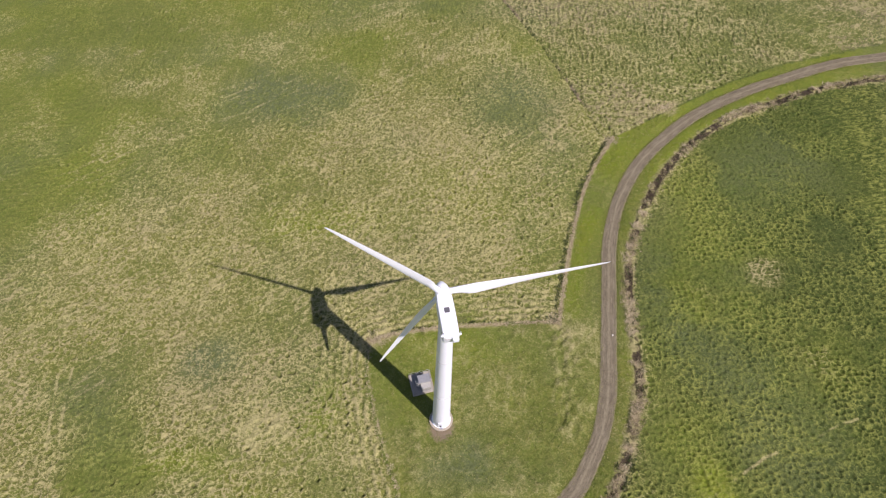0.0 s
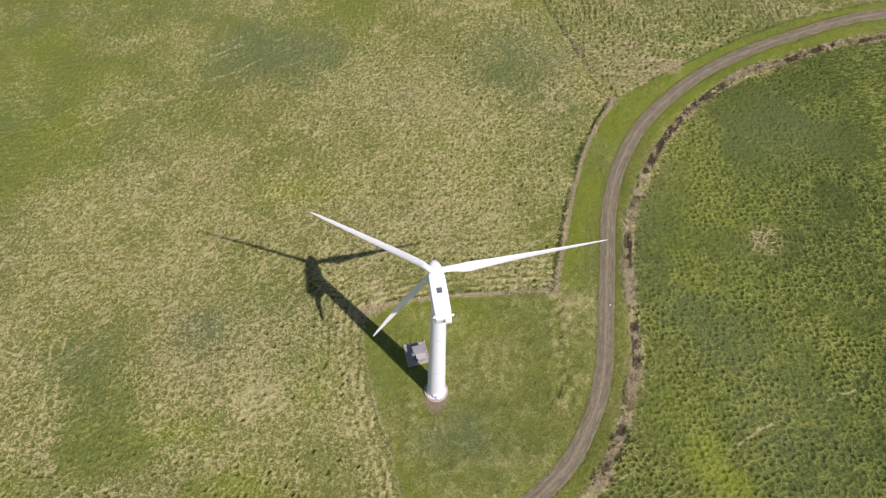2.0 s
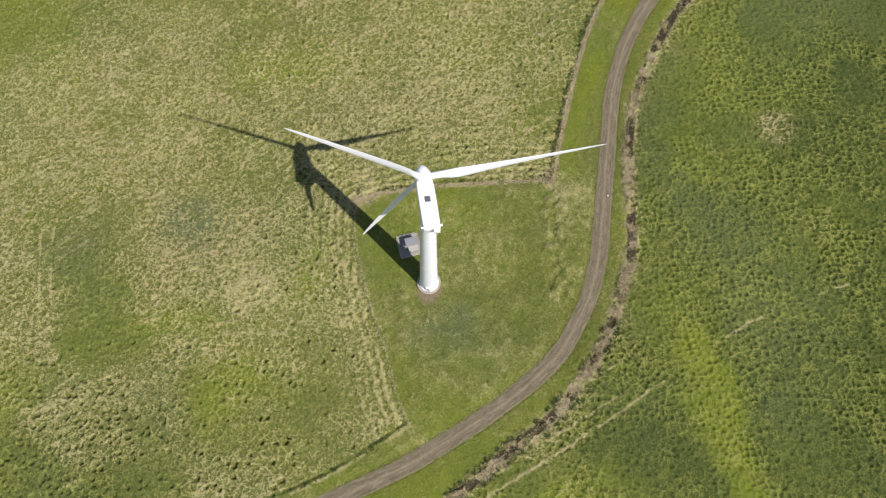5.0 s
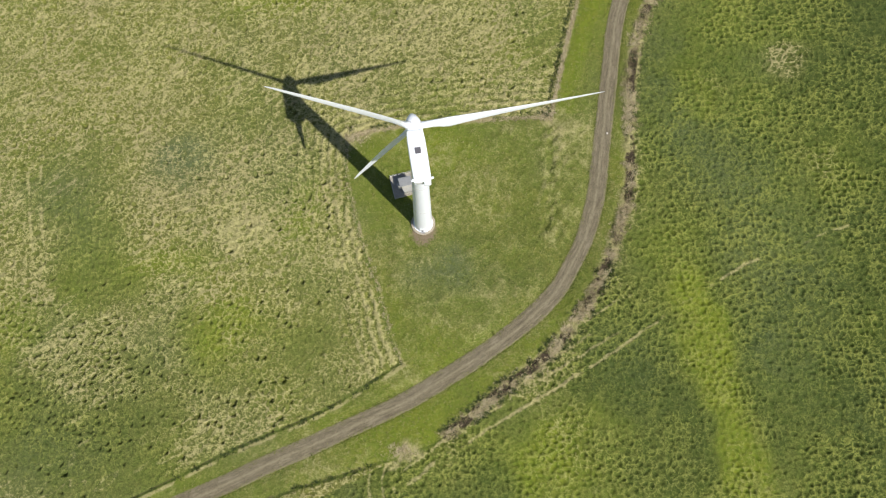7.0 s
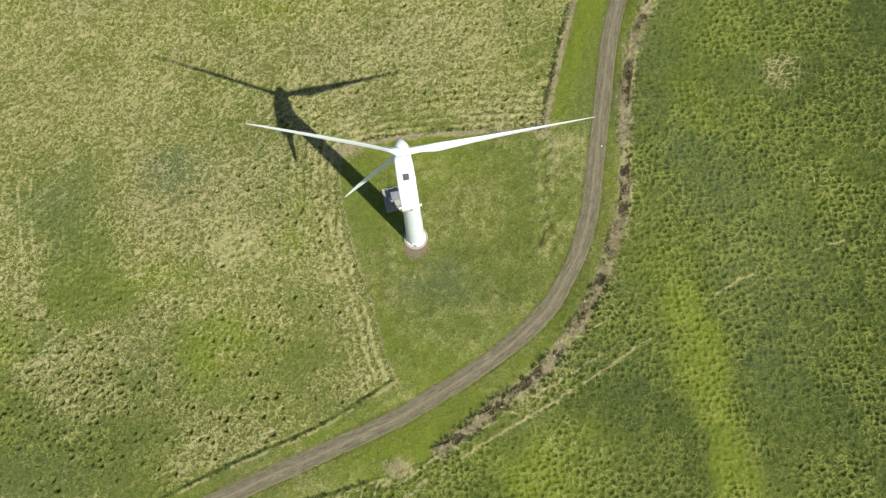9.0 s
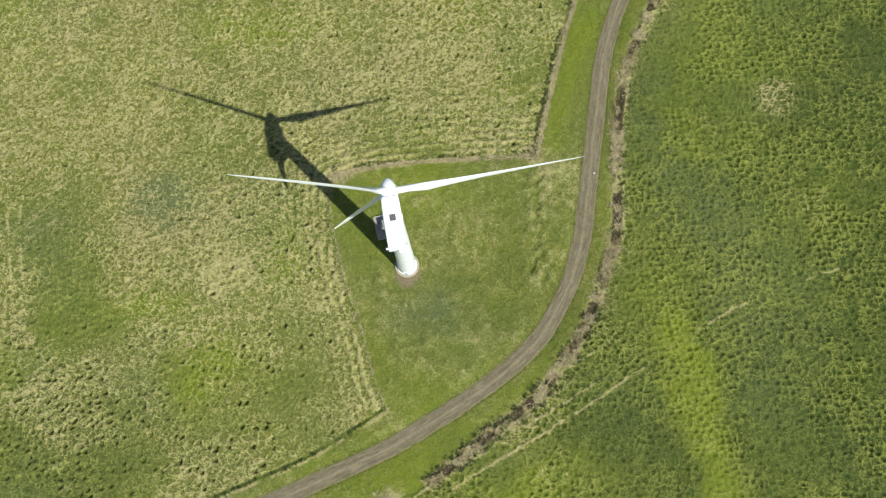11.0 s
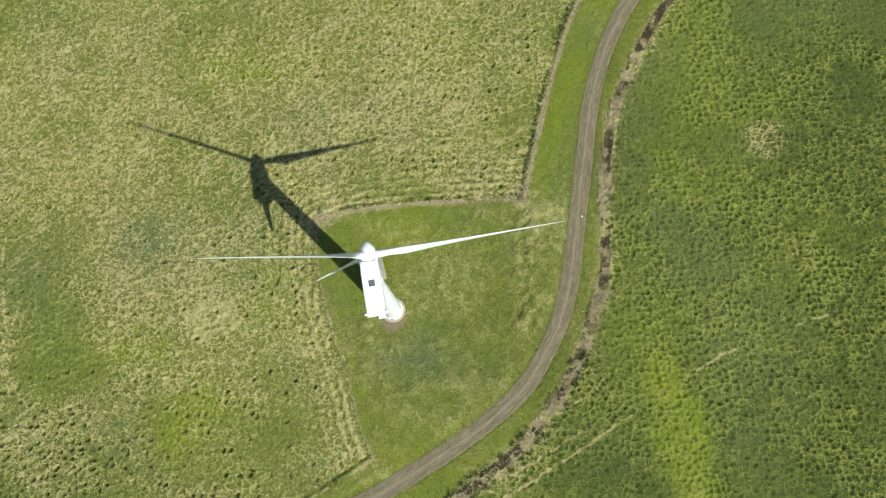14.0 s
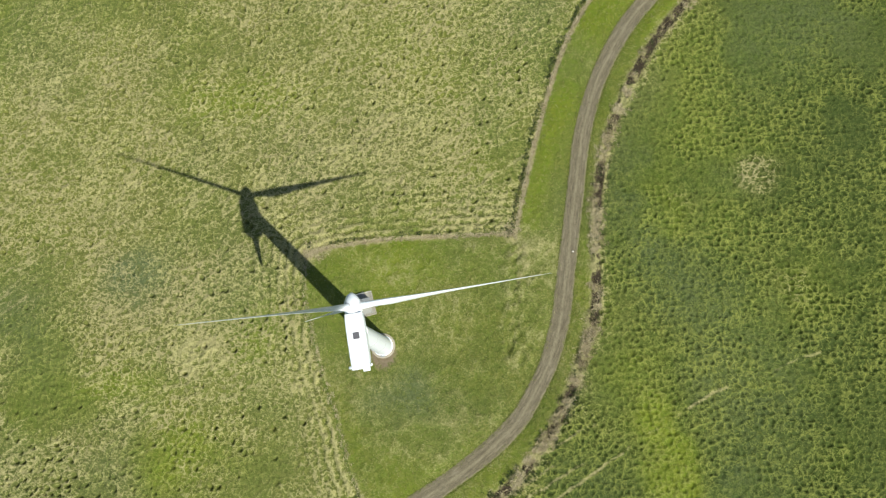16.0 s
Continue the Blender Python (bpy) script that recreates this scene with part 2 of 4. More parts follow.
def rod(a, b, r, sides=8, bm=None):
    a, b = Vector(a), Vector(b)
    d = b - a
    m = Matrix.Translation(a) @ d.to_track_quat("Z", "Y").to_matrix().to_4x4()
    return lathe([(r, 0), (r, d.length)], sides, bm, m)


# ---- the lie of the land
def value_noise(x, y, scale, seed):
    x, y = np.asarray(x) / scale + seed * 17.31, np.asarray(y) / scale - seed * 9.77
    xi, yi = np.floor(x), np.floor(y)
    fx, fy = x - xi, y - yi
    fx, fy = fx * fx * (3 - 2 * fx), fy * fy * (3 - 2 * fy)

    def lattice(a, b):
        v = np.sin(a * 127.1 + b * 311.7 + seed * 74.7) * 43758.5453
        return v - np.floor(v)

    return (lattice(xi, yi) * (1 - fx) + lattice(xi + 1, yi) * fx) * (1 - fy) + (lattice(xi, yi + 1) * (1 - fx) + lattice(xi + 1, yi + 1) * fx) * fy


def fractal(x, y, scale, seed, octaves=4):
    total, weight, gain = 0.0, 0.0, 1.0
    for i in range(octaves):
        total = total + gain * value_noise(x, y, scale / 2 ** i, seed + i)
        weight, gain = weight + gain, gain * 0.55
    return total / weight


def cells(x, y, size, seed):
    """Scattered points about size apart: the distance to the nearest one, the breadth of the gap to the next, and a random number each."""
    x, y = np.asarray(x) / size, np.asarray(y) / size
    xi, yi = np.floor(x), np.floor(y)
    f1, f2, own = np.full(x.shape, 9.0), np.full(x.shape, 9.0), np.zeros(x.shape)
    for i in (-1, 0, 1):
        for j in (-1, 0, 1):
            a, b = xi + i, yi + j
            h = np.sin(a * 127.1 + b * 311.7 + seed * 31.3) * 43758.5453
            k = np.sin(a * 269.5 + b * 183.3 + seed * 57.9) * 28001.8384
            h, k = h - np.floor(h), k - np.floor(k)
            d = np.hypot(a + 0.08 + 0.84 * h - x, b + 0.08 + 0.84 * k - y)
            f2 = np.minimum(f2, np.maximum(f1, d))
            own = np.where(d < f1, (h * 7.13 + k * 3.77) % 1.0, own)
            f1 = np.minimum(f1, d)
    return f1 * size, (f2 - f1) * size, own


def step(v, a, b):
    s = np.clip((v - a) / (b - a), 0, 1)
    return s * s * (3 - 2 * s)


def line_distance(x, y, line):
    """Distance to a line of points; beyond 16 m a lower bound is enough."""
    x, y = np.asarray(x, float), np.asarray(y, float)
    best = np.full(np.shape(x), 1e9)
    for start in range(0, len(line) - 1, 10):
        run = line[start:start + 11]
        lo, hi = np.min(run, axis=0), np.max(run, axis=0)
        away = np.hypot(np.maximum(np.maximum(lo[0] - x, x - hi[0]), 0), np.maximum(np.maximum(lo[1] - y, y - hi[1]), 0))
        near = (away < 16) & (away < best)
        px, py, d = x[near], y[near], np.full(int(near.sum()), 1e9)
        for (ax, ay), (bx, by) in zip(run, run[1:]):
            dx, dy = bx - ax, by - ay
            s = np.clip(((px - ax) * dx + (py - ay) * dy) / (dx * dx + dy * dy), 0, 1)
            d = np.minimum(d, np.hypot(px - ax - s * dx, py - ay - s * dy))
        far = np.where(away < 16, 1e9, away)
        far[near] = d
        best = np.minimum(best, far)
    return best


def inside(x, y, ring):
    hit = np.zeros(np.shape(x), bool)
    for (ax, ay), (bx, by) in zip(ring, ring[1:] + ring[:1]):
        if ay != by:
            hit ^= ((ay > y) != (by > y)) & (x < (bx - ax) * (y - ay) / (by - ay) + ax)
    return hit


def curve_through(line, gap):
    """A smooth line through the points, with a point about every gap metres."""
    p = [Vector(v) for v in line]
    p = [2 * p[0] - p[1]] + p + [2 * p[-1] - p[-2]]
    out = []
    for a, b, c, d in zip(p, p[1:], p[2:], p[3:]):
        n = max(1, round((c - b).length / gap))
        for i in range(n):
            t = i / n
            v = 0.5 * (2 * b + (c - a) * t + (2 * a - 5 * b + 4 * c - d) * t * t + (3 * b - a - 3 * c + d) * t ** 3)
            out.append((v.x, v.y))
    out.append(tuple(p[-2]))
    return out


# the gravel track from the north-east down round the turbine to the south-west
TRACK = [(260, 112), (180, 105), (120.8, 98.5), (106.9, 96.4), (93.8, 92.3), (79, 86.6), (65.6, 79.1), (55.4, 70.7), (48.5, 63.1), (43.9, 55.7), (40.7, 48.5),
         (38.2, 40), (36.4, 29), (35, 19.7), (33.7, 10.5), (32.4, 3.5), (30.2, -3.5), (27.2, -9.2), (24.2, -13.8), (18.8, -19), (11.4, -24.5),
         (4.2, -28.8), (-3, -33), (-11.2, -36.7), (-19.3, -40.4), (-27.5, -43.8), (-40.6, -49.6), (-75, -64), (-160, -98)]
# the strip of dead brush along the track's outer side, and the dark ditch that goes on from it
BRUSH = [(150, 96), (113.4, 89.5), (97.9, 86.5), (88.1, 82.9), (75.5, 78.5), (63.7, 70.2), (55, 61.3), (49.4, 52.8), (45.3, 44.6), (42.5, 37.8), (40.7, 29.4),
         (39.9, 21.8), (39.5, 14), (39.2, 7.5), (37.9, 2), (35.9, -3.8), (33.5, -9.5), (30.2, -15.7), (25.8, -21.6), (20.6, -26.6), (14.4, -31.1), (8.2, -36), (4.1, -38.9)]
DITCH = [(-8.5, -43.8), (-11.1, -44.8), (-19.1, -47.2), (-27.2, -49.6), (-60, -62), (-140, -95)]
# the west field's edge: by the track, along the mown plot's north side, down its west side, then along the track again
EDGE_NORTH = [(43.8, 72.3), (40.2, 66.7), (36.6, 60.5), (33.7, 53.6), (31.1, 45.3), (28.9, 37.6), (26.7, 28.8), (24.8, 20.3)]
EDGE_PLOT = [(24.8, 20.3), (20.5, 20.6), (11.5, 20.3), (2.4, 20.1), (-4.4, 19.5), (-10, 18.7), (-14.6, 17.4)]
EDGE_WEST = [(-14.6, 17.4), (-15, 11.6), (-14, 6), (-12.4, -0.5), (-10.4, -7), (-8.1, -13.3), (-6.2, -20.7), (-3.8, -26.2)]
EDGE_SOUTH = [(-3.8, -26.2), (-7.2, -28.4), (-11.3, -30.9), (-16.4, -33.9), (-21.5, -36.4), (-28.7, -39.3), (-35.8, -42.3), (-51, -49.5), (-85, -65), (-170, -101)]
FIELD_LINE = [(8, 158), (19.7, 131.3), (25.5, 118.7), (30.8, 105.8), (34.3, 95), (37.2, 87.1), (40.6, 74.4)]
TRAIL = [(-2.9, -47.6), (5.1, -41.9), (23.5, -31.1), (38, -22.2), (47.4, -16.2), (55.9, -10.6), (61.1, -8.1), (78, -2)]
VERGE_NORTH = [(150, 107), (120, 103), (93, 96.8), (78, 91), (64, 83.5), (53, 77.5)]
WHEEL_MARKS = [[(21.5, 3), (23.4, 8.5), (26, 13.5), (30, 19), (33.6, 27)], [(23.2, 2.5), (25.1, 7.8), (27.6, 12.6), (31.3, 17.6), (34, 23)], [(26.8, 21), (29.5, 24), (31.6, 30), (34, 38)]]
TRACK, BRUSH, DITCH = curve_through(TRACK, 1.5), curve_through(BRUSH, 1.5), curve_through(DITCH, 2)
EDGE_NORTH, EDGE_WEST, EDGE_SOUTH, TRAIL = (curve_through(v, 2) for v in (EDGE_NORTH, EDGE_WEST, EDGE_SOUTH, TRAIL))
PLOT = VERGE_NORTH + EDGE_NORTH + EDGE_PLOT + EDGE_WEST + EDGE_SOUTH + DITCH[::-1] + [(-4, -42.6), (1.5, -40.6)] + BRUSH[::-1]


def slope(x, y):
    """The hillside: it climbs gently to the east and levels out far away."""
    def level(v):
        a = np.abs(v)
        return np.sign(v) * np.where(a < 170, a, 170 + 130 * (1 - np.exp(-np.maximum(a - 170, 0) / 130)))
    return 0.0691 * level(x) + 0.0119 * level(y)


# the bright strip of young grass that runs down the damp field, and a band of bleached grass in the wide one
BRIGHT = [(47.5, -13), (49.8, -18.5), (51.8, -26.4), (53.9, -36.3), (57.5, -50)]
BAND = [(-72, -24), (-62.2, -20.2), (-47, -13), (-32.2, -8.7), (-15, -3.5)]
WEST_ROWS = [[(-76.6, 13), (-75.4, 3), (-73.6, -6)], [(-79, 12), (-77.6, 2), (-75.8, -7)]]


def blob(x, y, spots):
    """Soft round patches, each (x, y, breadth, length, strength)."""
    total = np.zeros(np.shape(x))
    for cx, cy, rx, ry, k in spots:
        total = total + k * np.exp(-(((x - cx) / rx) ** 2 + ((y - cy) / ry) ** 2) ** 1.4)
    return total


def where(x, y):
    """Which field a place lies in: the plot, the damp field to the east, the upper one to the north, the wide one to the west."""
    plot = inside(x, y, PLOT)
    along = np.interp(y, [-60, -39, -30, -16, 0, 20, 45, 70, 83, 90, 200], [-40, 4, 16, 30, 37, 40, 45, 63, 88, 115, 400])
    east = (x > along) & ~plot
    north_line = np.interp(y, [72, 87, 106, 131, 200], [44, 37, 31, 20, -15])
    north = (x > north_line) & (y > 72) & ~east & ~plot
    return plot, east, north, ~east & ~north & ~plot


def sward(x, y, east, north):
    """Trodden hollows and the ragged rims of long grass between them; where the sward is smooth there are few of either."""
    wx, wy = 1.3 * (fractal(x, y, 2.3, 21, 3) - 0.5), 1.3 * (fractal(x, y, 2.3, 27, 3) - 0.5)
    px, py = x + 9 * (fractal(x, y, 8, 201, 3) - 0.5), y + 9 * (fractal(x, y, 8, 207, 3) - 0.5)
    smooth_west = blob(px, py, [(-47, 14.5, 6.5, 6, 1), (-66, -11, 6, 13, 0.65), (-67, -49, 18, 9, 0.8), (-51, -35, 8, 5, 0.7), (-17, -23, 10, 11, 0.45), (-46, 92, 17, 12, 0.7), (-70, 8, 7, 7, 0.5), (22, 84, 8, 14, 0.6)])
    smooth_west = 0.64 * np.clip(smooth_west + 0.55 * step(fractal(px, py, 11, 177, 4), 0.42, 0.7) + 0.5 * step(-0.35 * x + y * 0.75, 62, 118), 0, 1)
    smooth_east = blob(px, py, [(46.6, 33, 4, 8, 0.8), (53, 16, 6, 5, 0.8), (58, 8, 7, 5, 0.7), (66, -18, 9, 11, 0.6), (38, -23, 9, 7, 0.55), (80, 60, 15, 11, 0.9), (44, -40, 8, 8, 0.6), (85, 30, 8, 20, 0.4)])
    smooth_east = np.clip(0.7 * smooth_east + 0.7 * step(fractal(px, py, 9, 181, 4), 0.42, 0.68), 0, 1)
    smooth = np.where(east, smooth_east, np.where(north, 0.15, smooth_west))
    # the hollows: wide ones in the west field, smaller and closer ones in the damp field
    d1, g1, h1 = cells(x + wx, y + wy, 1.5, 5)
    d2, g2, h2 = cells(x + 0.8 * wx + 0.2 * y, (y + 0.8 * wy) * 1.1, 1.2, 9)
    d, gap, own = np.where(east, d2, d1), np.where(east, g2, g1), np.where(east, h2, h1)
    pitted = blob(px, py, [(-63, -31, 20, 11, 1.0), (-78, -20, 9, 10, 0.8), (-28, -34, 8, 6, 0.5), (-24, 10, 10, 14, 0.2), (-42, -18, 8, 6, 0.5)])
    chance = np.where(east, 0.5 - 0.3 * smooth, np.where(north, 0.7, np.clip(0.1 + 0.7 * pitted, 0, 0.8) * (1 - 0.85 * smooth)))
    r = np.where(east, 0.34 + 0.22 * (own * 13 % 1), 0.3 + 0.24 * (own * 13 % 1))
    pit = (own < chance) * (1 - step(d, np.where(east, 0.35, 0.55) * r, np.where(east, 1.2, 1.1) * r))
    ring = (own < chance) * np.exp(-((d - 1.35 * r) / 0.22) ** 2)
    worn = step(fractal(x, y, 1.6, 47, 3), 0.3, 0.56)
    bowl = step(gap, 0.06, 0.75)
    rim = np.exp(-(gap / np.where(east, 0.2, 0.19)) ** 2) * worn
    # winding strands of fallen grass, combed to the north-east
    u, v = 0.83 * x + 0.56 * y + wx, 0.83 * y - 0.56 * x + wy
    a, b = fractal(u * 0.55, v, 1.75, 101, 2), fractal(v * 0.6 + 0.3 * u, u, 1.6, 113, 2)
    strand = np.maximum((1 - step(np.abs(a - 0.5), 0.006, 0.045)) * step(fractal(x, y, 2.2, 121, 3), 0.32, 0.54), (1 - step(np.abs(b - 0.5), 0.006, 0.045)) * step(fractal(x, y, 2.0, 123, 3), 0.34, 0.56))
    net = np.where(east, np.maximum(rim, 0.6 * strand), np.maximum(np.maximum(0.6 * rim, 0.8 * strand), 0.7 * ring)) * (1 - np.where(east, 0.62, 0.8) * smooth)
    return pit, bowl * (1 - 0.6 * smooth), net, smooth, wx, wy, px, py


def land(x, y):
    """Height of the ground and what grows there, at arrays of places."""
    x, y = np.asarray(x, float), np.asarray(y, float)
    d_track, d_brush = line_distance(x, y, TRACK), line_distance(x, y, BRUSH)
    d_ditch = line_distance(x, y, DITCH)
    d_north, d_plot = line_distance(x, y, EDGE_NORTH), line_distance(x, y, EDGE_PLOT)
    d_west, d_south = line_distance(x, y, EDGE_WEST), line_distance(x, y, EDGE_SOUTH)
    d_edge = np.minimum(np.minimum(d_north, d_plot), np.minimum(d_west, d_south))
    d_line, d_trail = line_distance(x, y, FIELD_LINE), line_distance(x, y, TRAIL)
    plot, east, north, west = where(x, y)
    border = np.minimum(np.minimum(d_edge, d_brush), np.minimum(np.minimum(d_ditch, line_distance(x, y, [DITCH[0], (-4, -42.6), (1.5, -40.6), BRUSH[-1]])), line_distance(x, y, VERGE_NORTH)))
    field = np.where(plot, 0.0, step(border, 0.0, 0.8))
    pit, bowl, net, smooth, warp_x, warp_y, px, py = sward(x, y, east, north)
    pit, net = pit * field, net * field
    # broad patches
    big, mid = fractal(x, y, 46, 3), fractal(x + 0.4 * y, y, 15, 11)
    lumps = fractal(x, y, 1.2, 41, 3)
    clumps = step(fractal(x, y, 3.2, 131, 3), 0.45, 0.7)
    far_green = step(-0.35 * x + y * 0.75, 62, 118)
    band = np.exp(-(line_distance(px, py, BAND) / 3.6) ** 2)
    # dry grass
    dry_west = 0.52 + 0.5 * (big - 0.5) + 0.7 * (mid - 0.5) - 0.16 * far_green + 0.2 * band - 0.16 * smooth
    dry_west = dry_west + blob(px, py, [(-68, -8, 18, 22, -0.16), (-60, -34, 34, 18, -0.2), (-25, 40, 40, 24, 0.12), (-38, -6, 22, 14, -0.12), (-62, -31, 20, 11, 0.06), (2, 74, 10, 6, 0.3), (-20, 77, 11, 5, 0.25), (-55, 61, 13, 7, 0.2), (-80, 40, 22, 22, 0.2), (-36, -0.3, 5, 3.5, 0.35)])
    dry_north = 0.55 + 0.8 * (mid - 0.5) + 0.5 * (big - 0.5)
    dry_east = 0.12 + 0.7 * (mid - 0.5) + 0.4 * (big - 0.5) + 0.24 * np.exp(-(d_brush / 6) ** 2) + blob(px, py, [(69.5, 31, 5.5, 4, 0.6), (56, 26, 5, 4, 0.3), (72, 10, 8, 5, 0.25), (66, -40, 14, 7, 0.2)])
    dry = np.where(east, np.clip(dry_east, 0, 0.75), np.where(north, np.clip(dry_north, 0.2, 0.75), np.clip(dry_west, 0.2, 0.74)))
    straw = dry * 0.08 + 0.3 * (lumps - 0.5) * dry
    # drills beside the plot
    beside = np.minimum(d_plot, d_west)
    near = np.where(west, np.exp(-(beside / 6) ** 2), 0)
    rows = np.where(west, np.exp(-(beside / 7.5) ** 2), 0) * (0.5 + 0.5 * np.cos(2 * math.pi * beside / 1.6 + 5 * (lumps - 0.5)))
    straw = straw * field + 0.95 * rows ** 2 * field * step(mid, 0.26, 0.5) * step(fractal(x, y, 2.6, 137, 2), 0.2, 0.6) * (0.4 + 0.9 * lumps)
    for mark in WEST_ROWS:
        straw = straw + 0.6 * np.exp(-(line_distance(x + 0.3 * warp_x, y, mark) / 0.3) ** 2) * step(fractal(x, y, 3, 143, 2), 0.25, 0.55)
    # bleached rims and strands: straw where the field is dry, pale green elsewhere
    dryness = np.where(east, step(dry, 0.3, 0.7), step(dry, 0.16, 0.5))
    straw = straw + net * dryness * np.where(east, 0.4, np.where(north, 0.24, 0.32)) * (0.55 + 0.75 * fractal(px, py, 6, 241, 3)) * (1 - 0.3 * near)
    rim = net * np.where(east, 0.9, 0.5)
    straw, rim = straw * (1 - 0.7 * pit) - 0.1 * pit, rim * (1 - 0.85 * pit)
    # paths trodden through the damp field
    trail = 0.62 * np.exp(-(line_distance(x + 0.7 * warp_x, y + 0.7 * warp_y, TRAIL) / 0.34) ** 2) * step(fractal(x, y, 3.5, 51, 3), 0.32, 0.52)
    for shift, seed in ((2.4, 53), (4.6, 57), (7.0, 59)):
        trail = trail + 0.5 * np.exp(-((d_trail - shift + 0.8 * warp_x) / 0.28) ** 2) * step(fractal(x, y, 5, seed), 0.42, 0.58) * step(-x, -48, -30) * (y > 0.6 * x - 46)
    straw = straw + trail * east + net * east * blob(x, y, [(69.5, 31.3, 5, 3.6, 0.9), (55, 27, 4, 3, 0.4)])
    straw = straw + (0.24 + 0.15 * step(mid, 0.4, 0.75) + 0.12 * clumps) * plot * (0.2 + 0.9 * lumps) * (1 - 0.65 * np.maximum(step(y, 18, 24), np.exp(-(d_brush / 4) ** 2)))
    straw = straw + 0.1 * plot * step(fractal(px + py, 0.3 * (py - px), 7, 145, 3), 0.5, 0.65) * step(x, 6, 14)
    for mark in WHEEL_MARKS:
        straw = straw + 0.16 * np.exp(-(line_distance(x + warp_x * 0.25, y, mark) / 0.35) ** 2) * plot * step(fractal(x, y, 4, 141, 2), 0.25, 0.5)
    # pale seams along the field's edges, worn and broken
    broken = step(fractal(x, y, 5, 61, 3), 0.28, 0.5)
    ragged = step(fractal(x, y, 1.7, 65, 2), 0.3, 0.6)
    seam = np.exp(-((np.minimum(d_north, d_plot) + 0.5 * warp_x) / (0.24 + 0.32 * lumps)) ** 2) + 0.3 * np.exp(-(d_west / 0.35) ** 2) + 0.8 * np.exp(-((d_south - 0.4 + 0.4 * warp_x) / 0.3) ** 2) * plot * ragged
    corner = np.exp(-((px + 13.5) ** 2 / 9 + (py - 17.6) ** 2 / 4)) + np.exp(-((px - 24.3) ** 2 + (py - 21.2) ** 2) / 4) + 0.9 * np.exp(-((px - 43.2) ** 2 + (py - 72) ** 2) / 6)
    straw = straw + 0.85 * seam * broken + 0.7 * corner * (0.4 + lumps)
    straw = straw + 0.6 * np.exp(-(d_brush / 1.3) ** 2) + blob(px, py, [(-36, -0.3, 4, 2.6, 0.4), (58.5, 82.5, 3, 2.2, 0.5), (-4, -41.9, 2.6, 1.7, 0.6)]) * (0.3 + 1.2 * lumps)
    # long bleached lines across the upper field and the far part of the wide one
    su, sv = 0.98 * x - 0.18 * y, 0.98 * y + 0.18 * x
    comb = 1 - step(np.abs(fractal(su / 13 + 0.1 * warp_x, sv / 1.7, 1.0, 151, 3) - 0.5), 0.01, 0.06)
    tu, tv = 0.84 * x + 0.54 * y, 0.84 * y - 0.54 * x
    lines = 1 - step(np.abs(fractal(tu / 12 + 0.15 * warp_x, tv / 2.2, 1.0, 155, 3) - 0.5), 0.008, 0.04)
    straw = straw + 0.4 * comb * field * north * step(fractal(x, y, 14, 153, 2), 0.3, 0.55) + 0.32 * lines * field * west * step(fractal(x, y, 18, 157, 3), 0.4, 0.6)
    # bright young grass
    d_bright = line_distance(px * 0.6 + x * 0.4, py * 0.6 + y * 0.4, BRIGHT)
    bright = east * np.clip(np.exp(-(d_bright / 4.2) ** 4) + blob(px, py, [(24, -43, 8, 6, 0.8), (33, -37, 5, 4, 0.5)]), 0, 1)
    lush = np.clip(0.35 + 2.0 * (fractal(px, py, 22, 71, 3) - 0.5), 0, 1) * np.where(plot, 0.75, np.where(east, 0.58, 0.45)) + 0.2 * plot
    lush = lush + 0.25 * far_green * west + west * blob(px, py, [(-25, 3, 5, 9, 0.7), (-38, -20, 6, 6, 0.7), (-50, -6, 6, 4, 0.6), (-79, -19, 5, 6, 0.6), (-29, 48, 16, 5, 0.6), (-66, -11, 5, 12, 0.3)])
    lush = lush + east * blob(px, py, [(50, 25, 6, 10, 0.7), (72, -6, 8, 4, 0.6), (79, -19, 5, 5, 0.6), (77, 10, 6, 6, 0.4), (61, 38, 13, 8, 0.5), (45, -5, 5, 7, 0.4), (42, 12, 4, 9, 0.3)])
    lush = lush + 0.5 * plot * (lumps - 0.5) + 0.6 * plot * np.exp(-(np.abs(d_north - 2.6) / 2.0) ** 2) * (y > 21) + 0.35 * plot * np.exp(-((y - 16) / 5) ** 2) * (x < 25)
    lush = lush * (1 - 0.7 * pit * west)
    lush = lush + bright * (0.18 + 0.66 * step(fractal(px, py, 5, 243, 3), 0.3, 0.65) * (0.5 + lumps))
    # grey-green rushes, and darker sward
    rush = np.clip(2.0 * (fractal(px, py, 19, 83, 3) - 0.47), 0, 1) * np.where(east, 0.9, 0.7) + 0.25 * smooth * ~plot
    rush = rush + blob(px, py, [(53, 16, 7, 6, 0.6), (58, 8, 8, 6, 0.6), (46.6, 33, 4, 8, 0.4), (66, -18, 10, 12, 0.4), (37, -24, 9, 7, 0.4), (80, 60, 15, 11, 0.5), (-47, 14.5, 7, 6, 0.6), (-46, 92, 17, 12, 0.6), (20, 84, 13, 16, 0.6), (31, 70, 6, 10, 0.4), (4, -8.5, 6, 4.5, 0.7), (-70, 8, 8, 8, 0.4)]) + 0.25 * north
    rush = rush * (1 - 0.9 * np.clip(bright, 0, 1))
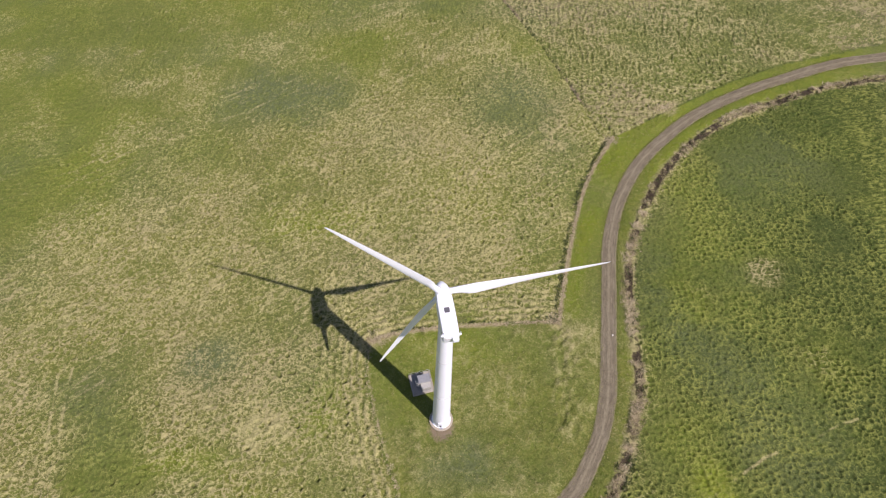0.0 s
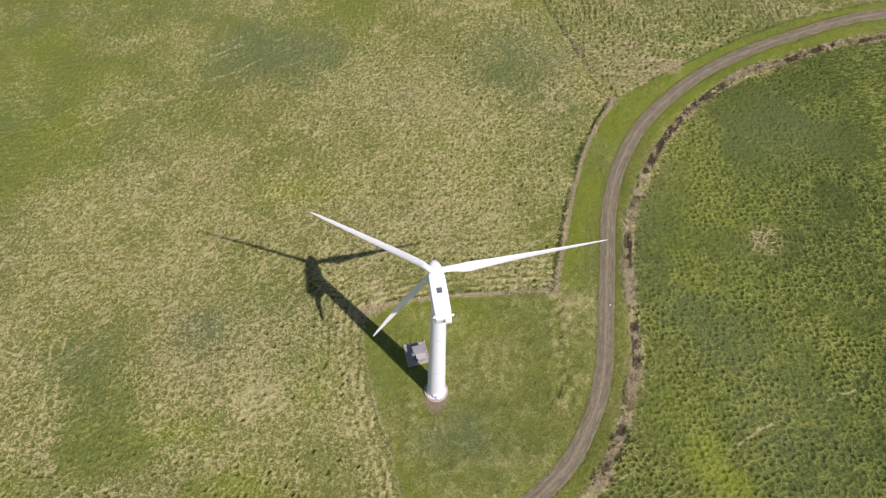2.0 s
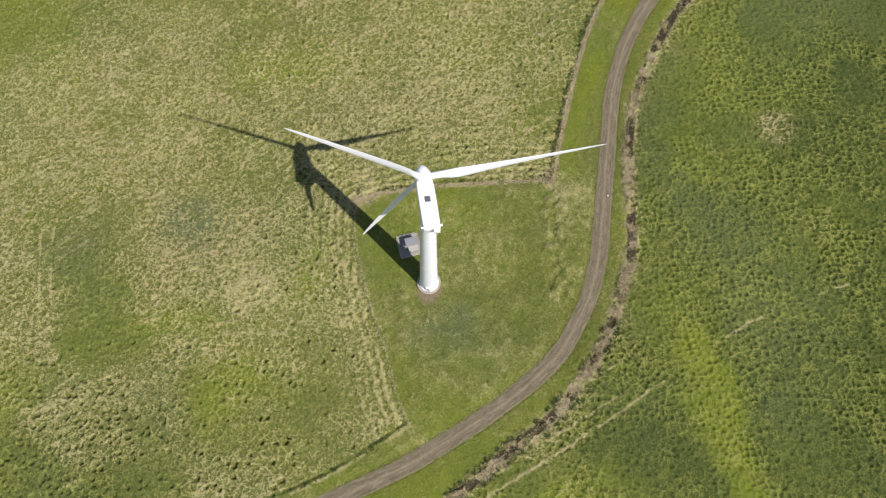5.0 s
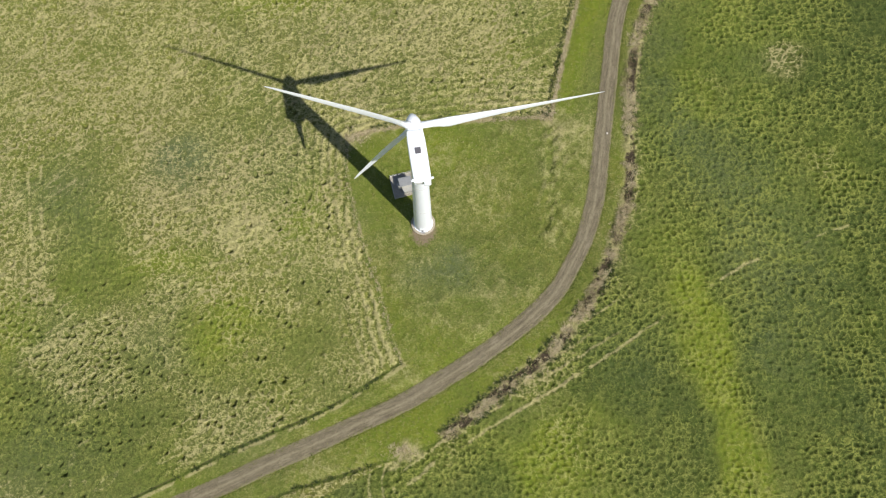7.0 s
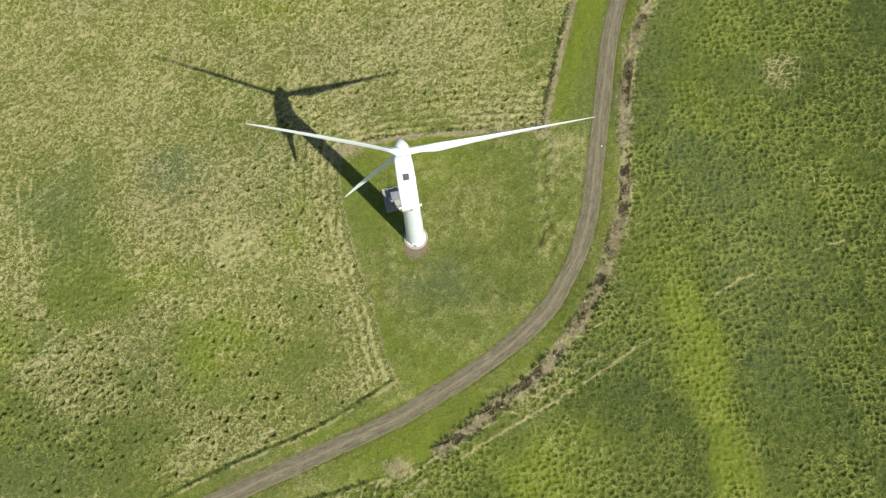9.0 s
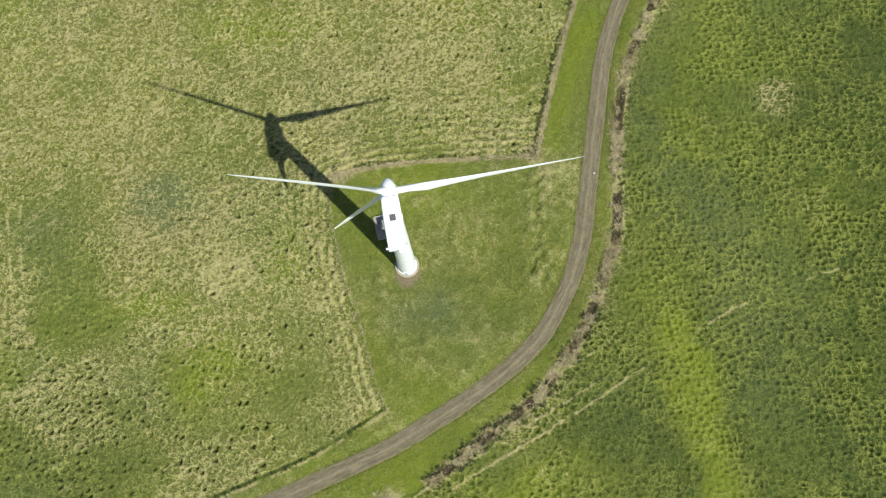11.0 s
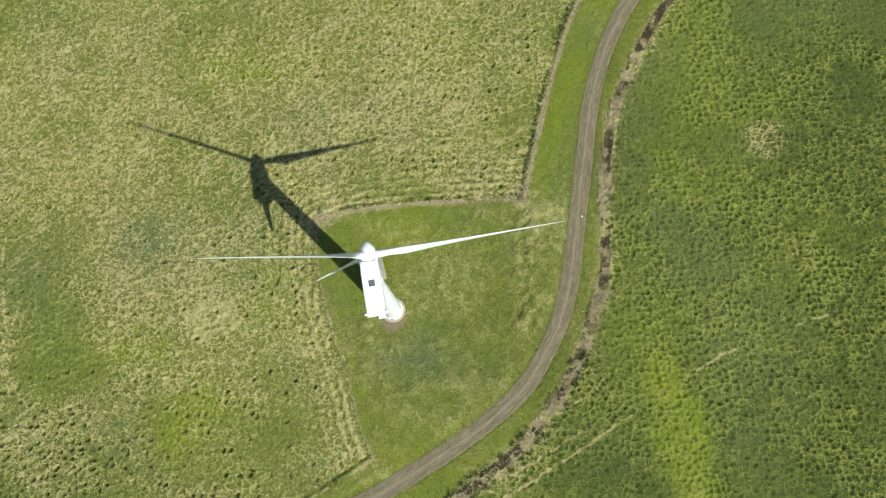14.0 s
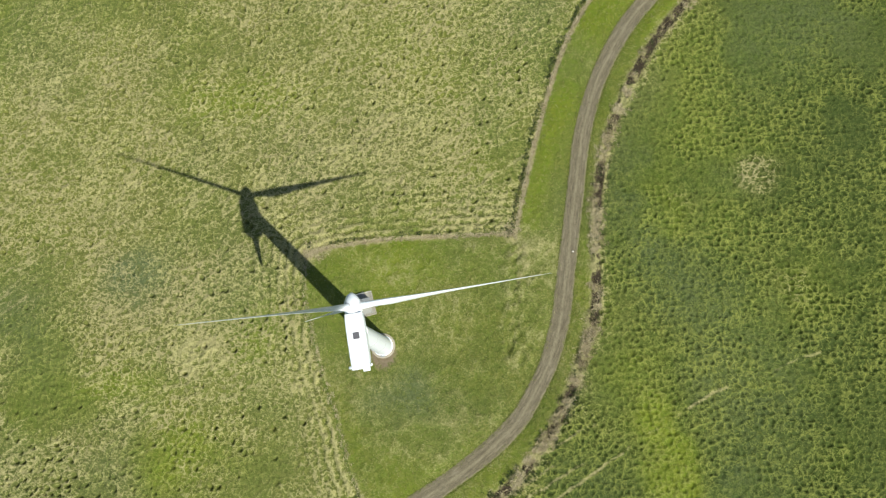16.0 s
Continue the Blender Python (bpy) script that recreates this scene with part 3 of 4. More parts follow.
    deep = 0.2 * west * np.exp(-(((x + 70) / 20) ** 2 + ((y + 8) / 30) ** 2)) + 0.36 * west * np.exp(-(((x + 62) / 24) ** 2 + ((y + 38) / 13) ** 2)) + 0.25 * north + east * (1 - 0.9 * bright) * (1 - blob(px, py, [(80, 60, 16, 12, 0.6)])) * np.clip(0.4 + 1.5 * (fractal(px, py, 20, 163, 4) - 0.45) + 0.65 * step(x, 56, 88), 0.0, 1.0)
    soil = 0.8 * np.exp(-((x / 2.9) ** 2 + ((y + 1.6) / 3.3) ** 2) ** 2) + 0.55 * np.exp(-(d_track / 2.0) ** 4) + 0.5 * np.exp(-(d_brush / 0.9) ** 2) * lumps
    soil = soil + 0.45 * north * step(mid, 0.25, 0.6) + 0.6 * np.exp(-(d_ditch / 0.5) ** 2) * lumps + 0.3 * np.exp(-(d_line / 0.7) ** 2)
    # shade painted into the brush's gaps and along the edges, dark growth in the ditches
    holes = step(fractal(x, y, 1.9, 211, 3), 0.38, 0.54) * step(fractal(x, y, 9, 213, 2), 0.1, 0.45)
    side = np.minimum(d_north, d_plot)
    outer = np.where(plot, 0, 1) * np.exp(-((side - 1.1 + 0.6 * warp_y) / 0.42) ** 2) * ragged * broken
    shade_and_growth = 0.74 * np.exp(-(d_brush / 1.15) ** 4) * holes + 0.55 * outer + 0.5 * np.exp(-(d_ditch / 0.45) ** 2) * ragged + 0.55 * np.where(plot, 0, 1) * np.exp(-((d_south - 0.35) / 0.3) ** 2) * ragged
    # relief: hollows and rims in the fields, short turf on the plot
    depth = np.where(east, 0.2, np.where(north, 0.42, 0.56)) * (0.25 + 1.3 * fractal(px, py, 7, 221, 3))
    relief = -depth * pit - np.where(east, 0.18, 0.12) * bowl * field + np.where(east, 0.13, 0.15) * net + field * (0.16 + 0.1 * (1 - smooth)) * lumps + 0.34 * field * west * rows
    relief = relief + (1 - field) * (0.26 * lumps + 0.15 * clumps * step(border, 0, 3)) * step(d_track, 1.5, 4) * step(np.hypot(x, y), 2.4, 5)
    relief = relief + np.exp(-(d_brush / 1.2) ** 4) * (0.5 * lumps - 0.35 * holes) * step(d_track, 1.8, 3)
    relief = relief - 0.28 * np.exp(-(d_ditch / 0.6) ** 2) - 0.35 * np.exp(-(d_line / 0.6) ** 2) - 0.3 * outer - np.where(plot, 0, 1) * 0.22 * np.exp(-((d_south - 0.4) / 0.3) ** 2) * ragged
    tufty = plot * np.exp(-(line_distance(px * 0.3 + x * 0.7, y, [(24, -1), (25, 8), (25.5, 18)]) / 2.2) ** 2)
    straw, relief = straw + 0.3 * tufty * (lumps - 0.35), relief + tufty * (0.35 * lumps - 0.3 * step(fractal(x, y, 1.5, 251, 2), 0.5, 0.66))
    relief = relief - 0.12 * step(-d_track, -2.0, -1.3)
    pad = np.maximum(np.abs((x + 3.85) * 0.97 + (y - 7.55) * 0.242), np.abs(-(x + 3.85) * 0.242 + (y - 7.55) * 0.97))
    relief = relief * step(pad, 2.2, 3.2) * step(np.hypot(x, y), 2.2, 3.2)
    far = step(np.maximum(np.abs(x), np.abs(y)), 190, 320)
    return dict(z=slope(x, y) + relief * (1 - far) + far * 6 * (fractal(x, y, 300, 91, 3) - 0.5), straw=straw, lush=np.clip(lush, 0, 1), rush=np.clip(rush, 0, 1), soil=np.clip(soil, 0, 1), shade_and_growth=shade_and_growth,
                dry=np.where(plot, 0.2 + 0.2 * step(mid, 0.3, 0.65), dry * field), rough=np.where(plot, 0.4, field * (1 - 0.75 * pit) * (1 - np.where(east, 0.45, 0.55) * smooth)), rim=rim, net=net, deep=deep, smooth=smooth, plot=plot, east=east, north=north, west=west, d_track=d_track)


def grid_line(near_a, near_b, fine, mid_a, mid_b, coarse):
    a = [np.arange(near_a, near_b, fine), np.arange(mid_a, near_a, coarse), np.arange(near_b, mid_b, coarse)]
    out = np.geomspace(1, 3800, 34)
    a += [mid_b + out, mid_a - out]
    return np.unique(np.round(np.concatenate(a), 3))


def raw_mesh(name, verts, corners, per_face, attributes, material):
    """A mesh straight from arrays."""
    me = bpy.data.meshes.new(name)
    me.vertices.add(len(verts))
    me.vertices.foreach_set("co", np.ascontiguousarray(verts, np.float32).ravel())
    faces = len(corners) // per_face
    me.loops.add(len(corners))
    me.loops.foreach_set("vertex_index", np.ascontiguousarray(corners, np.int32))
    me.polygons.add(faces)
    me.polygons.foreach_set("loop_start", np.arange(0, faces * per_face, per_face, dtype=np.int32))
    me.update(calc_edges=True)
    for key, values in attributes.items():
        me.attributes.new(key, "FLOAT", "POINT").data.foreach_set("value", np.ascontiguousarray(values, np.float32))
    me.materials.append(material)
    return me


def build_ground():
    xs, ys = grid_line(-96, 96, 0.23, -160, 160, 0.8), grid_line(-54, 96, 0.23, -76, 160, 0.8)
    gx, gy = np.meshgrid(xs, ys)
    g = land(gx.ravel(), gy.ravel())
    verts = np.stack([gx.ravel(), gy.ravel(), g["z"]], 1)
    i = (np.arange(len(ys) - 1)[:, None] * len(xs) + np.arange(len(xs) - 1)[None, :]).ravel()
    corners = np.stack([i, i + 1, i + 1 + len(xs), i + len(xs)], 1).ravel()
    me = raw_mesh("ground", verts, corners, 4, {k: g[k] for k in ("straw", "lush", "rush", "soil", "dry", "rim", "deep", "shade_and_growth", "rough")}, MEADOW)
    me.shade_smooth()
    return tagged(new("ground", me), "rough hillside pasture with straw-coloured tussocks and green turf", "ground", kind="structure")


build_ground()


def build_track():
    """The gravel track: a slightly crowned strip with two worn wheel lines and ragged edges."""
    line = [p for p in curve_through(TRACK[::2], 0.35) if -120 < p[0] < 200]
    p = np.array(line)
    d = np.gradient(p, axis=0)
    d /= np.linalg.norm(d, axis=1)[:, None]
    side = np.stack([d[:, 1], -d[:, 0]], 1)
    offsets = np.array([-1.0, -0.86, -0.66, -0.46, -0.24, 0.0, 0.24, 0.46, 0.66, 0.86, 1.0])
    rise = np.array([-0.14, 0.02, 0.025, -0.005, 0.03, 0.05, 0.03, -0.005, 0.025, 0.02, -0.14])
    crown = np.array([0.6, 0.8, 0.25, 0.0, 0.3, 0.8, 0.3, 0.0, 0.25, 0.85, 0.6])
    edge = np.array([1.0, 0.75, 0.25, 0, 0.05, 0.15, 0.05, 0, 0.25, 0.75, 1.0])
    run = np.concatenate([[0], np.cumsum(np.hypot(*np.diff(p, axis=0).T))])
    verts, cr, ed, go, off = [], [], [], [], []
    for k, o in enumerate(offsets):
        wide = 1.84 + (0.3 * (fractal(p[:, 0], p[:, 1], 2.6, 5 + (o > 0), 3) - 0.5) + 0.5 * (value_noise(p[:, 0], p[:, 1], 9, 15 + (o > 0)) - 0.5)) * abs(o) ** 2
        q = p + side * (o * wide)[:, None]
        z = slope(q[:, 0], q[:, 1]) + rise[k] + 0.03 * (value_noise(q[:, 0], q[:, 1], 0.8, 33) - 0.5)
        verts.append(np.stack([q[:, 0], q[:, 1], z], 1))
        cr.append(np.full(len(p), crown[k]))
        ed.append(np.full(len(p), edge[k]))
        go.append(run)
        off.append(np.full(len(p), 1.8 * o))
    n = len(p)
    corners = []
    for k in range(len(offsets) - 1):
        i = np.arange(n - 1) + k * n
        corners.append(np.stack([i, i + 1, i + 1 + n, i + n], 1))
    me = raw_mesh("road", np.concatenate(verts), np.concatenate(corners).ravel(), 4, {"crown": np.concatenate(cr), "edge": np.concatenate(ed), "along": np.concatenate(go), "across": np.concatenate(off)}, GRAVEL)
    me.shade_smooth()
    me.flip_normals()
    return tagged(new("road", me), "curving grey-brown gravel farm track with worn wheel lines", "track", kind="structure")


build_track()


# ---- the wind turbine
YAW, HUB_Z = 9.0, 41.55
TOWER_TOP = 40.0


def blade_mesh():
    """A rotor blade along z: round root, broad shoulder, thin twisted tip. Leading edge to +x, upwind to +y."""
    bm = bmesh.new()
    stations = [(0.55, 0.92, 1.0, 20), (1.5, 0.92, 1.0, 20), (2.6, 1.25, 0.62, 19), (3.8, 1.78, 0.36, 17.5), (4.8, 2.02, 0.29, 16), (6.5, 1.9, 0.25, 13), (9, 1.64, 0.22, 9.5), (12, 1.36, 0.2, 6.5),
                (15, 1.12, 0.18, 4.2), (18, 0.9, 0.165, 2.6), (21, 0.68, 0.15, 1.6), (23, 0.5, 0.14, 1.0), (24.3, 0.34, 0.13, 0.8), (24.85, 0.17, 0.12, 0.6), (25.0, 0.05, 0.12, 0.6)]
    rings = []
    for z, chord, thick, twist in stations:
        ring = []
        round_ = step(np.array(z), 1.5, 3.8).item()
        for i in range(20):
            a = 2 * math.pi * i / 20
            c = 0.5 * (1 + math.cos(a))
            foil = 2.6 * thick * (0.2969 * math.sqrt(max(1 - c, 0)) * 1.0 - 0.126 * (1 - c) - 0.3516 * (1 - c) ** 2 + 0.2843 * (1 - c) ** 3 - 0.1036 * (1 - c) ** 4) * 2
            y_foil = foil * (1 if a <= math.pi else -0.75)
            y_round = 0.5 * thick * math.sin(a)
            x = (c - (0.5 + 0.18 * round_)) * chord
            y = (y_round * (1 - round_) + y_foil * round_ * 0.9) * chord
            t = radians(twist + 1.0)
            ring.append(bm.verts.new((x * math.cos(t) - y * math.sin(t), x * math.sin(t) + y * math.cos(t), z)))
        rings.append(ring)
    for a, b in zip(rings, rings[1:]):
        for i in range(20):
            j = (i + 1) % 20
            bm.faces.new((a[i], a[j], b[j], b[i]))
    bm.faces.new(rings[0][::-1])
    bm.faces.new(rings[-1])
    return bm


def build_turbine():
    turbine = empty("wind_turbine", Matrix(), "tall white three-bladed wind turbine on a tapered steel tower", "wind turbine")
    part("foundation", lathe([(0, -0.5), (2.28, -0.5), (2.28, 0.2), (2.22, 0.26), (2.1, 0.26), (2.06, 0.2), (1.96, 0.2), (1.9, 0.26), (0, 0.26)], 64), PALE_CONCRETE, turbine, "round pale concrete foundation ring", True)

    def radius(z):
        return 1.72 + (1.08 - 1.72) * z / TOWER_TOP
    seams = [0.26, 13.2, 26.8, TOWER_TOP]
    for a, b in zip(seams, seams[1:]):
        part("tower_section", lathe([(0, a), (radius(a), a), (radius(b - 0.012), b - 0.012), (0, b - 0.012)], 72), WHITE, turbine, "", True)
        if b < TOWER_TOP:
            part("tower_flange", lathe([(radius(b) + 0.004, b - 0.09), (radius(b) + 0.022, b - 0.06), (radius(b) + 0.022, b + 0.06), (radius(b) + 0.004, b + 0.09)], 72), SEAL, turbine, "grey bolted seam ring", True)
    part("base_flange", lathe([(radius(0.26) - 0.05, 0.26), (1.86, 0.26), (1.86, 0.34), (radius(0.34) - 0.05, 0.34)], 64), WHITE, turbine, "", True)
    part("top_collar", lathe([(1.06, TOWER_TOP - 0.25), (1.16, TOWER_TOP - 0.2), (1.16, TOWER_TOP + 0.12), (1.0, TOWER_TOP + 0.14)], 48), SEAL, turbine, "grey yaw bearing collar", True)
    # door on the south side, with steps
    face = -(radius(1.4) + 0.0)
    bm = box((0.95, 0.12, 2.0), (0, face - 0.02, 0.45), 0.05)
    bmesh.ops.rotate(bm, verts=bm.verts, cent=(0, 0, 0), matrix=Matrix.Rotation(radians(-6), 3, "Z"))
    door = part("door", bm, WHITE, turbine, "white steel access door")
    bm = box((0.3, 0.06, 0.5), (0.05, face - 0.10, 1.0), 0.02)
    for k in range(5):
        box((0.26, 0.03, 0.04), (0.05, face - 0.14, 1.04 + 0.09 * k), 0.0, bm)
    bmesh.ops.rotate(bm, verts=bm.verts, cent=(0, 0, 0), matrix=Matrix.Rotation(radians(-6), 3, "Z"))
    part("louvre", bm, DARK, door, "dark ventilation louvre")
    bm = box((0.8, 0.3, 0.12), (0, -1.9, 0.26), 0.02)
    part("doorstep", bm, STEEL, turbine, "galvanised steel step")

    # nacelle: its axis points along +y of this frame, tilted up by 4 degrees
    top = pose(-0.12, 0, HUB_Z, 0, 0, YAW) @ pose(0, 0, 0, 4, 0, 0)
    shell = bmesh.new()
    stations = [(-4.55, 1.03, -0.75, 1.18), (-4.45, 1.12, -1.0, 1.26), (-3.6, 1.16, -1.5, 1.32), (-1.2, 1.18, -1.62, 1.36), (1.0, 1.16, -1.5, 1.34), (2.0, 1.1, -1.18, 1.26), (2.2, 1.05, -1.08, 1.17)]
    rings = []
    for y, w, lo, hi in stations:
        ring, r = [], 0.2
        for cx, cz, a0 in ((w - r, hi - r, 0), (-w + r, hi - r, 90), (-w + r, lo + r, 180), (w - r, lo + r, 270)):
            for k in range(5):
                a = radians(a0 + 22.5 * k)
                ring.append(shell.verts.new((cx + r * math.cos(a), y, cz + r * math.sin(a))))
        rings.append(ring)
    for a, b in zip(rings, rings[1:]):
        for i in range(20):
            shell.faces.new((a[i], a[(i + 1) % 20], b[(i + 1) % 20], b[i]))
    shell.faces.new(rings[0])
    shell.faces.new(rings[-1][::-1])
    shell.transform(top)
    nacelle = part("nacelle", shell, WHITE, turbine, "white box-shaped nacelle", True)

    def on_nacelle(name, bm, material, label="", smooth=False, parent=nacelle):
        bm.transform(top)
        return part(name, bm, material, parent, label, smooth)
    on_nacelle("hatch", box((0.78, 0.82, 0.09), (0.02, -0.55, 1.33), 0.03), SKYLIGHT, "dark grey roof hatch")
    bm = bmesh.new()
    for x in (-0.78, 0.78):
        box((0.05, 3.4, 0.05), (x, 0.3, 1.325), 0.015, bm)
    box((1.6, 0.05, 0.05), (0, -1.4, 1.33), 0.015, bm)
    on_nacelle("roof_rail", bm, WHITE, "low raised roof seams")
    on_nacelle("rear_lip", box((2.2, 0.16, 0.3), (0.0, -4.58, 0.92), 0.04), WHITE)
    on_nacelle("exhaust_box", box((0.85, 0.55, 0.8), (0.62, -4.75, -0.05), 0.06), WHITE, "white exhaust housing on the rear wall")
    on_nacelle("rear_vent", box((0.7, 0.08, 0.5), (-0.45, -4.58, 0.1), 0.02), SEAL, "pale grey ventilation grille")
    for x, tall in ((-1.28, 0.75), (1.28, 0.62)):
        bm = rod((x, -4.3, 0.9), (x, -4.3, 1.3 + tall), 0.035)
        rod((x - 0.2 * np.sign(x), -4.3, 0.92), (x, -4.3, 0.92), 0.04, 8, bm)
        box((0.34, 0.3, 0.16), (x, -4.3, 1.0), 0.03, bm)
        mast = on_nacelle("sensor_mast", bm, WHITE, "short wind sensor mast")
        bm = bmesh.new()
        if x < 0:
            for k in range(3):
                a = radians(120 * k)
                rod((x, -4.3, 1.3 + tall), (x + 0.16 * math.cos(a), -4.3 + 0.16 * math.sin(a), 1.3 + tall), 0.012, 6, bm)
                bmesh.ops.create_icosphere(bm, subdivisions=1, radius=0.05, matrix=Matrix.Translation((x + 0.16 * math.cos(a), -4.3 + 0.16 * math.sin(a), 1.3 + tall)))
            on_nacelle("anemometer", bm, DARK, "small cup anemometer", False, nacelle)
        else:
            box((0.03, 0.34, 0.14), (x, -4.2, 1.3 + tall), 0.01, bm)
            on_nacelle("wind_vane", bm, DARK, "small wind vane", False, nacelle)

    # rotor
    spin = top @ pose(0, 0, 0, -90, 0, 0)   # z of this frame is the shaft, pointing upwind
    hub = lathe([(0.0, 2.26), (1.02, 2.26), (1.1, 2.36), (1.12, 2.7), (1.1, 3.3), (1.0, 3.75), (0.8, 4.15), (0.5, 4.55), (0.22, 4.78), (0.0, 4.84)], 40)
    hub.transform(spin)
    rotor = part("rotor_hub", hub, WHITE, turbine, "white rounded rotor nose cone", True)
    ring = lathe([(1.0, 2.18), (1.06, 2.19), (1.06, 2.27), (1.0, 2.28)], 40)
    ring.transform(spin)
    part("hub_seal", ring, SEAL, rotor, "grey gap ring", True)
    centre = top @ pose(0, 3.05, 0)
    for angle in (6, 126, 246):
        a = radians(angle)
        # span outward in the rotor's plane, leading edge the way that it turns, +y upwind
        span_way, lead, ahead = Vector((math.cos(a), 0, math.sin(a))), Vector((-math.sin(a), 0, math.cos(a))), Vector((0, 1, 0))
        m = Matrix((lead, ahead, span_way)).transposed().to_4x4()
        bm = blade_mesh()
        bm.transform(centre @ m)
        part("blade", bm, WHITE, rotor, "long white tapered rotor blade", True)
        collar = lathe([(0.5, 0.85), (0.56, 0.87), (0.56, 1.12), (0.5, 1.14)], 28)
        collar.transform(centre @ m)
        part("blade_collar", collar, SEAL, rotor, "grey blade root collar", True)
    return turbine


build_turbine()


# ---- the transformer station beside the tower
def build_station():
    turn, at = 14.0, (-3.85, 7.55)
    z = float(slope(np.array(at[0]), np.array(at[1])))
    base = pose(at[0], at[1], z, 0, 0, turn)
    pad = empty("concrete_pad", base, "square pale concrete slab in the grass", "slab")
    part("slab", box((4.4, 4.5, 0.55), (0, 0, -0.4), 0.03), CONCRETE, pad)
    bm = bmesh.new()
    for x, y, sx, sy in ((0, 2.17, 4.4, 0.16), (0, -2.17, 4.4, 0.16), (2.12, 0, 0.16, 4.18), (-2.12, 0, 0.16, 4.18)):
        box((sx, sy, 0.1), (x, y, 0.152), 0.015, bm)
    part("kerb", bm, PALE_CONCRETE, pad, "pale raised concrete kerb")

    cab = empty("transformer_cabinet", base @ pose(0.5, -0.35, 0.155), "grey steel transformer cabinet with stepped roof on a concrete slab", "cabinet")
    part("body", box((2.2, 1.5, 2.05), (0, 0.35, 0), 0.03), CABINET, cab)
    bm = box((2.45, 1.75, 0.12), (0, 0.35, 2.05), 0.04)
    box((1.9, 1.2, 0.06), (0, 0.35, 2.17), 0.03, bm)
    part("roof", bm, CABINET_ROOF, cab, "blue-grey sheet steel roof")
    low = part("switchgear_box", box((1.75, 1.0, 1.5), (0.1, -0.92, 0), 0.03), CABINET, cab, "lower pale grey box")
    part("lid", box((1.9, 1.12, 0.08), (0.1, -0.94, 1.5), 0.03), CABINET, low)
    part("side_box", box((0.55, 0.9, 1.25), (-1.39, 0.2, 0), 0.03), CABINET, cab)
    for x in (-0.36, 0.52):
        leaf = part("door", box((0.82, 0.04, 1.3), (x, -1.44, 0.1), 0.01), CABINET, cab)
        part("handle", box((0.04, 0.06, 0.2), (x + 0.3, -1.47, 0.7), 0.01), DARK, leaf, "dark handle")
    for k in range(9):
        part("cooling_fin", box((0.16, 0.02, 1.3), (1.19, -0.2 + 0.13 * k, 0.3), 0.004), CABINET, cab)

    fence = empty("pad_fence", base, "thin galvanised post and rail fence round a slab", "fence")
    posts = [(-2.1, -2.1), (-2.1, 0), (-2.1, 2.12), (0, 2.12), (2.1, 2.12), (2.1, 0.6)]
    for x, y in posts:
        part("post", rod((x, y, 0.15), (x, y, 1.25), 0.035), STEEL, fence)
    for (ax, ay), (bx, by) in zip(posts, posts[1:]):
        for h in (0.7, 1.2):
            part("rail", rod((ax, ay, h), (bx, by, h), 0.024), STEEL, fence)


build_station()


def build_stone(at, size, seed):
    bm = bmesh.new()
    bmesh.ops.create_icosphere(bm, subdivisions=2, radius=size)
    for v in bm.verts:
        v.co *= 1 + 0.35 * (noise.noise(v.co * 4 + Vector((seed, 0, 0))))
        v.co.z *= 0.6
    z = float(slope(np.array(at[0]), np.array(at[1])))
    ob = part("stone", bm, STONE)
    ob.location = (at[0], at[1], z + 0.06 + size * 0.3)
    return tagged(ob, "pale loose stone lying on the gravel track", "stone")


build_stone((35.4, 17.0), 0.17, 3)


# ---- grass: loose blades in their thousands
rng = np.random.default_rng(7)


def tufts(name, x, y, z, size, tone, material, label, category, blades=7, spread=0.55, width=0.24, lean=(0.35, 1.0), sink=0.03):
    """Tufts of bent, pointed blades, one triangle each, at arrays of places."""
    n = len(x)
    k = n * blades
    ox, oy, oz, s = (np.repeat(v, blades) for v in (x, y, z - sink, size))
    a = rng.uniform(0, 2 * math.pi, k)
    r = rng.uniform(0, 0.5, k) * s * spread
    px, py = ox + r * np.cos(a), oy + r * np.sin(a)
    a2 = a + rng.normal(0, 0.5, k)
    out, up = rng.uniform(*lean, k) * s, rng.uniform(0.4, 1.0, k) * s
    w = width * s * rng.uniform(0.6, 1.3, k)
    sx, sy = -np.sin(a2) * w / 2, np.cos(a2) * w / 2
    v = np.empty((k, 3, 3))
    v[:, 0] = np.stack([px + sx, py + sy, oz], 1)
    v[:, 1] = np.stack([px - sx, py - sy, oz], 1)
    v[:, 2] = np.stack([px + np.cos(a2) * out, py + np.sin(a2) * out, oz + up], 1)
    t = np.clip(np.repeat(tone, blades) + rng.normal(0, 0.16, k), 0, 1)
    tone3 = np.stack([t * 0.8, t * 0.8, np.clip(t * 1.15, 0, 1)], 1).ravel()
    me = raw_mesh(name, v.reshape(-1, 3), np.arange(3 * k), 3, {"tone": tone3}, material)
    return tagged(new(name, me), label, category, kind="stuff")


def scatter(count, x0, x1, y0, y1):
    return rng.uniform(x0, x1, count), rng.uniform(y0, y1, count)


def along(line, count, spread):
    p = np.array(line)
    length = np.concatenate([[0], np.cumsum(np.hypot(*np.diff(p, axis=0).T))])
    s = rng.uniform(0, length[-1], count)
    x, y = np.interp(s, length, p[:, 0]), np.interp(s, length, p[:, 1])
    return x + rng.normal(0, spread, count), y + rng.normal(0, spread, count)


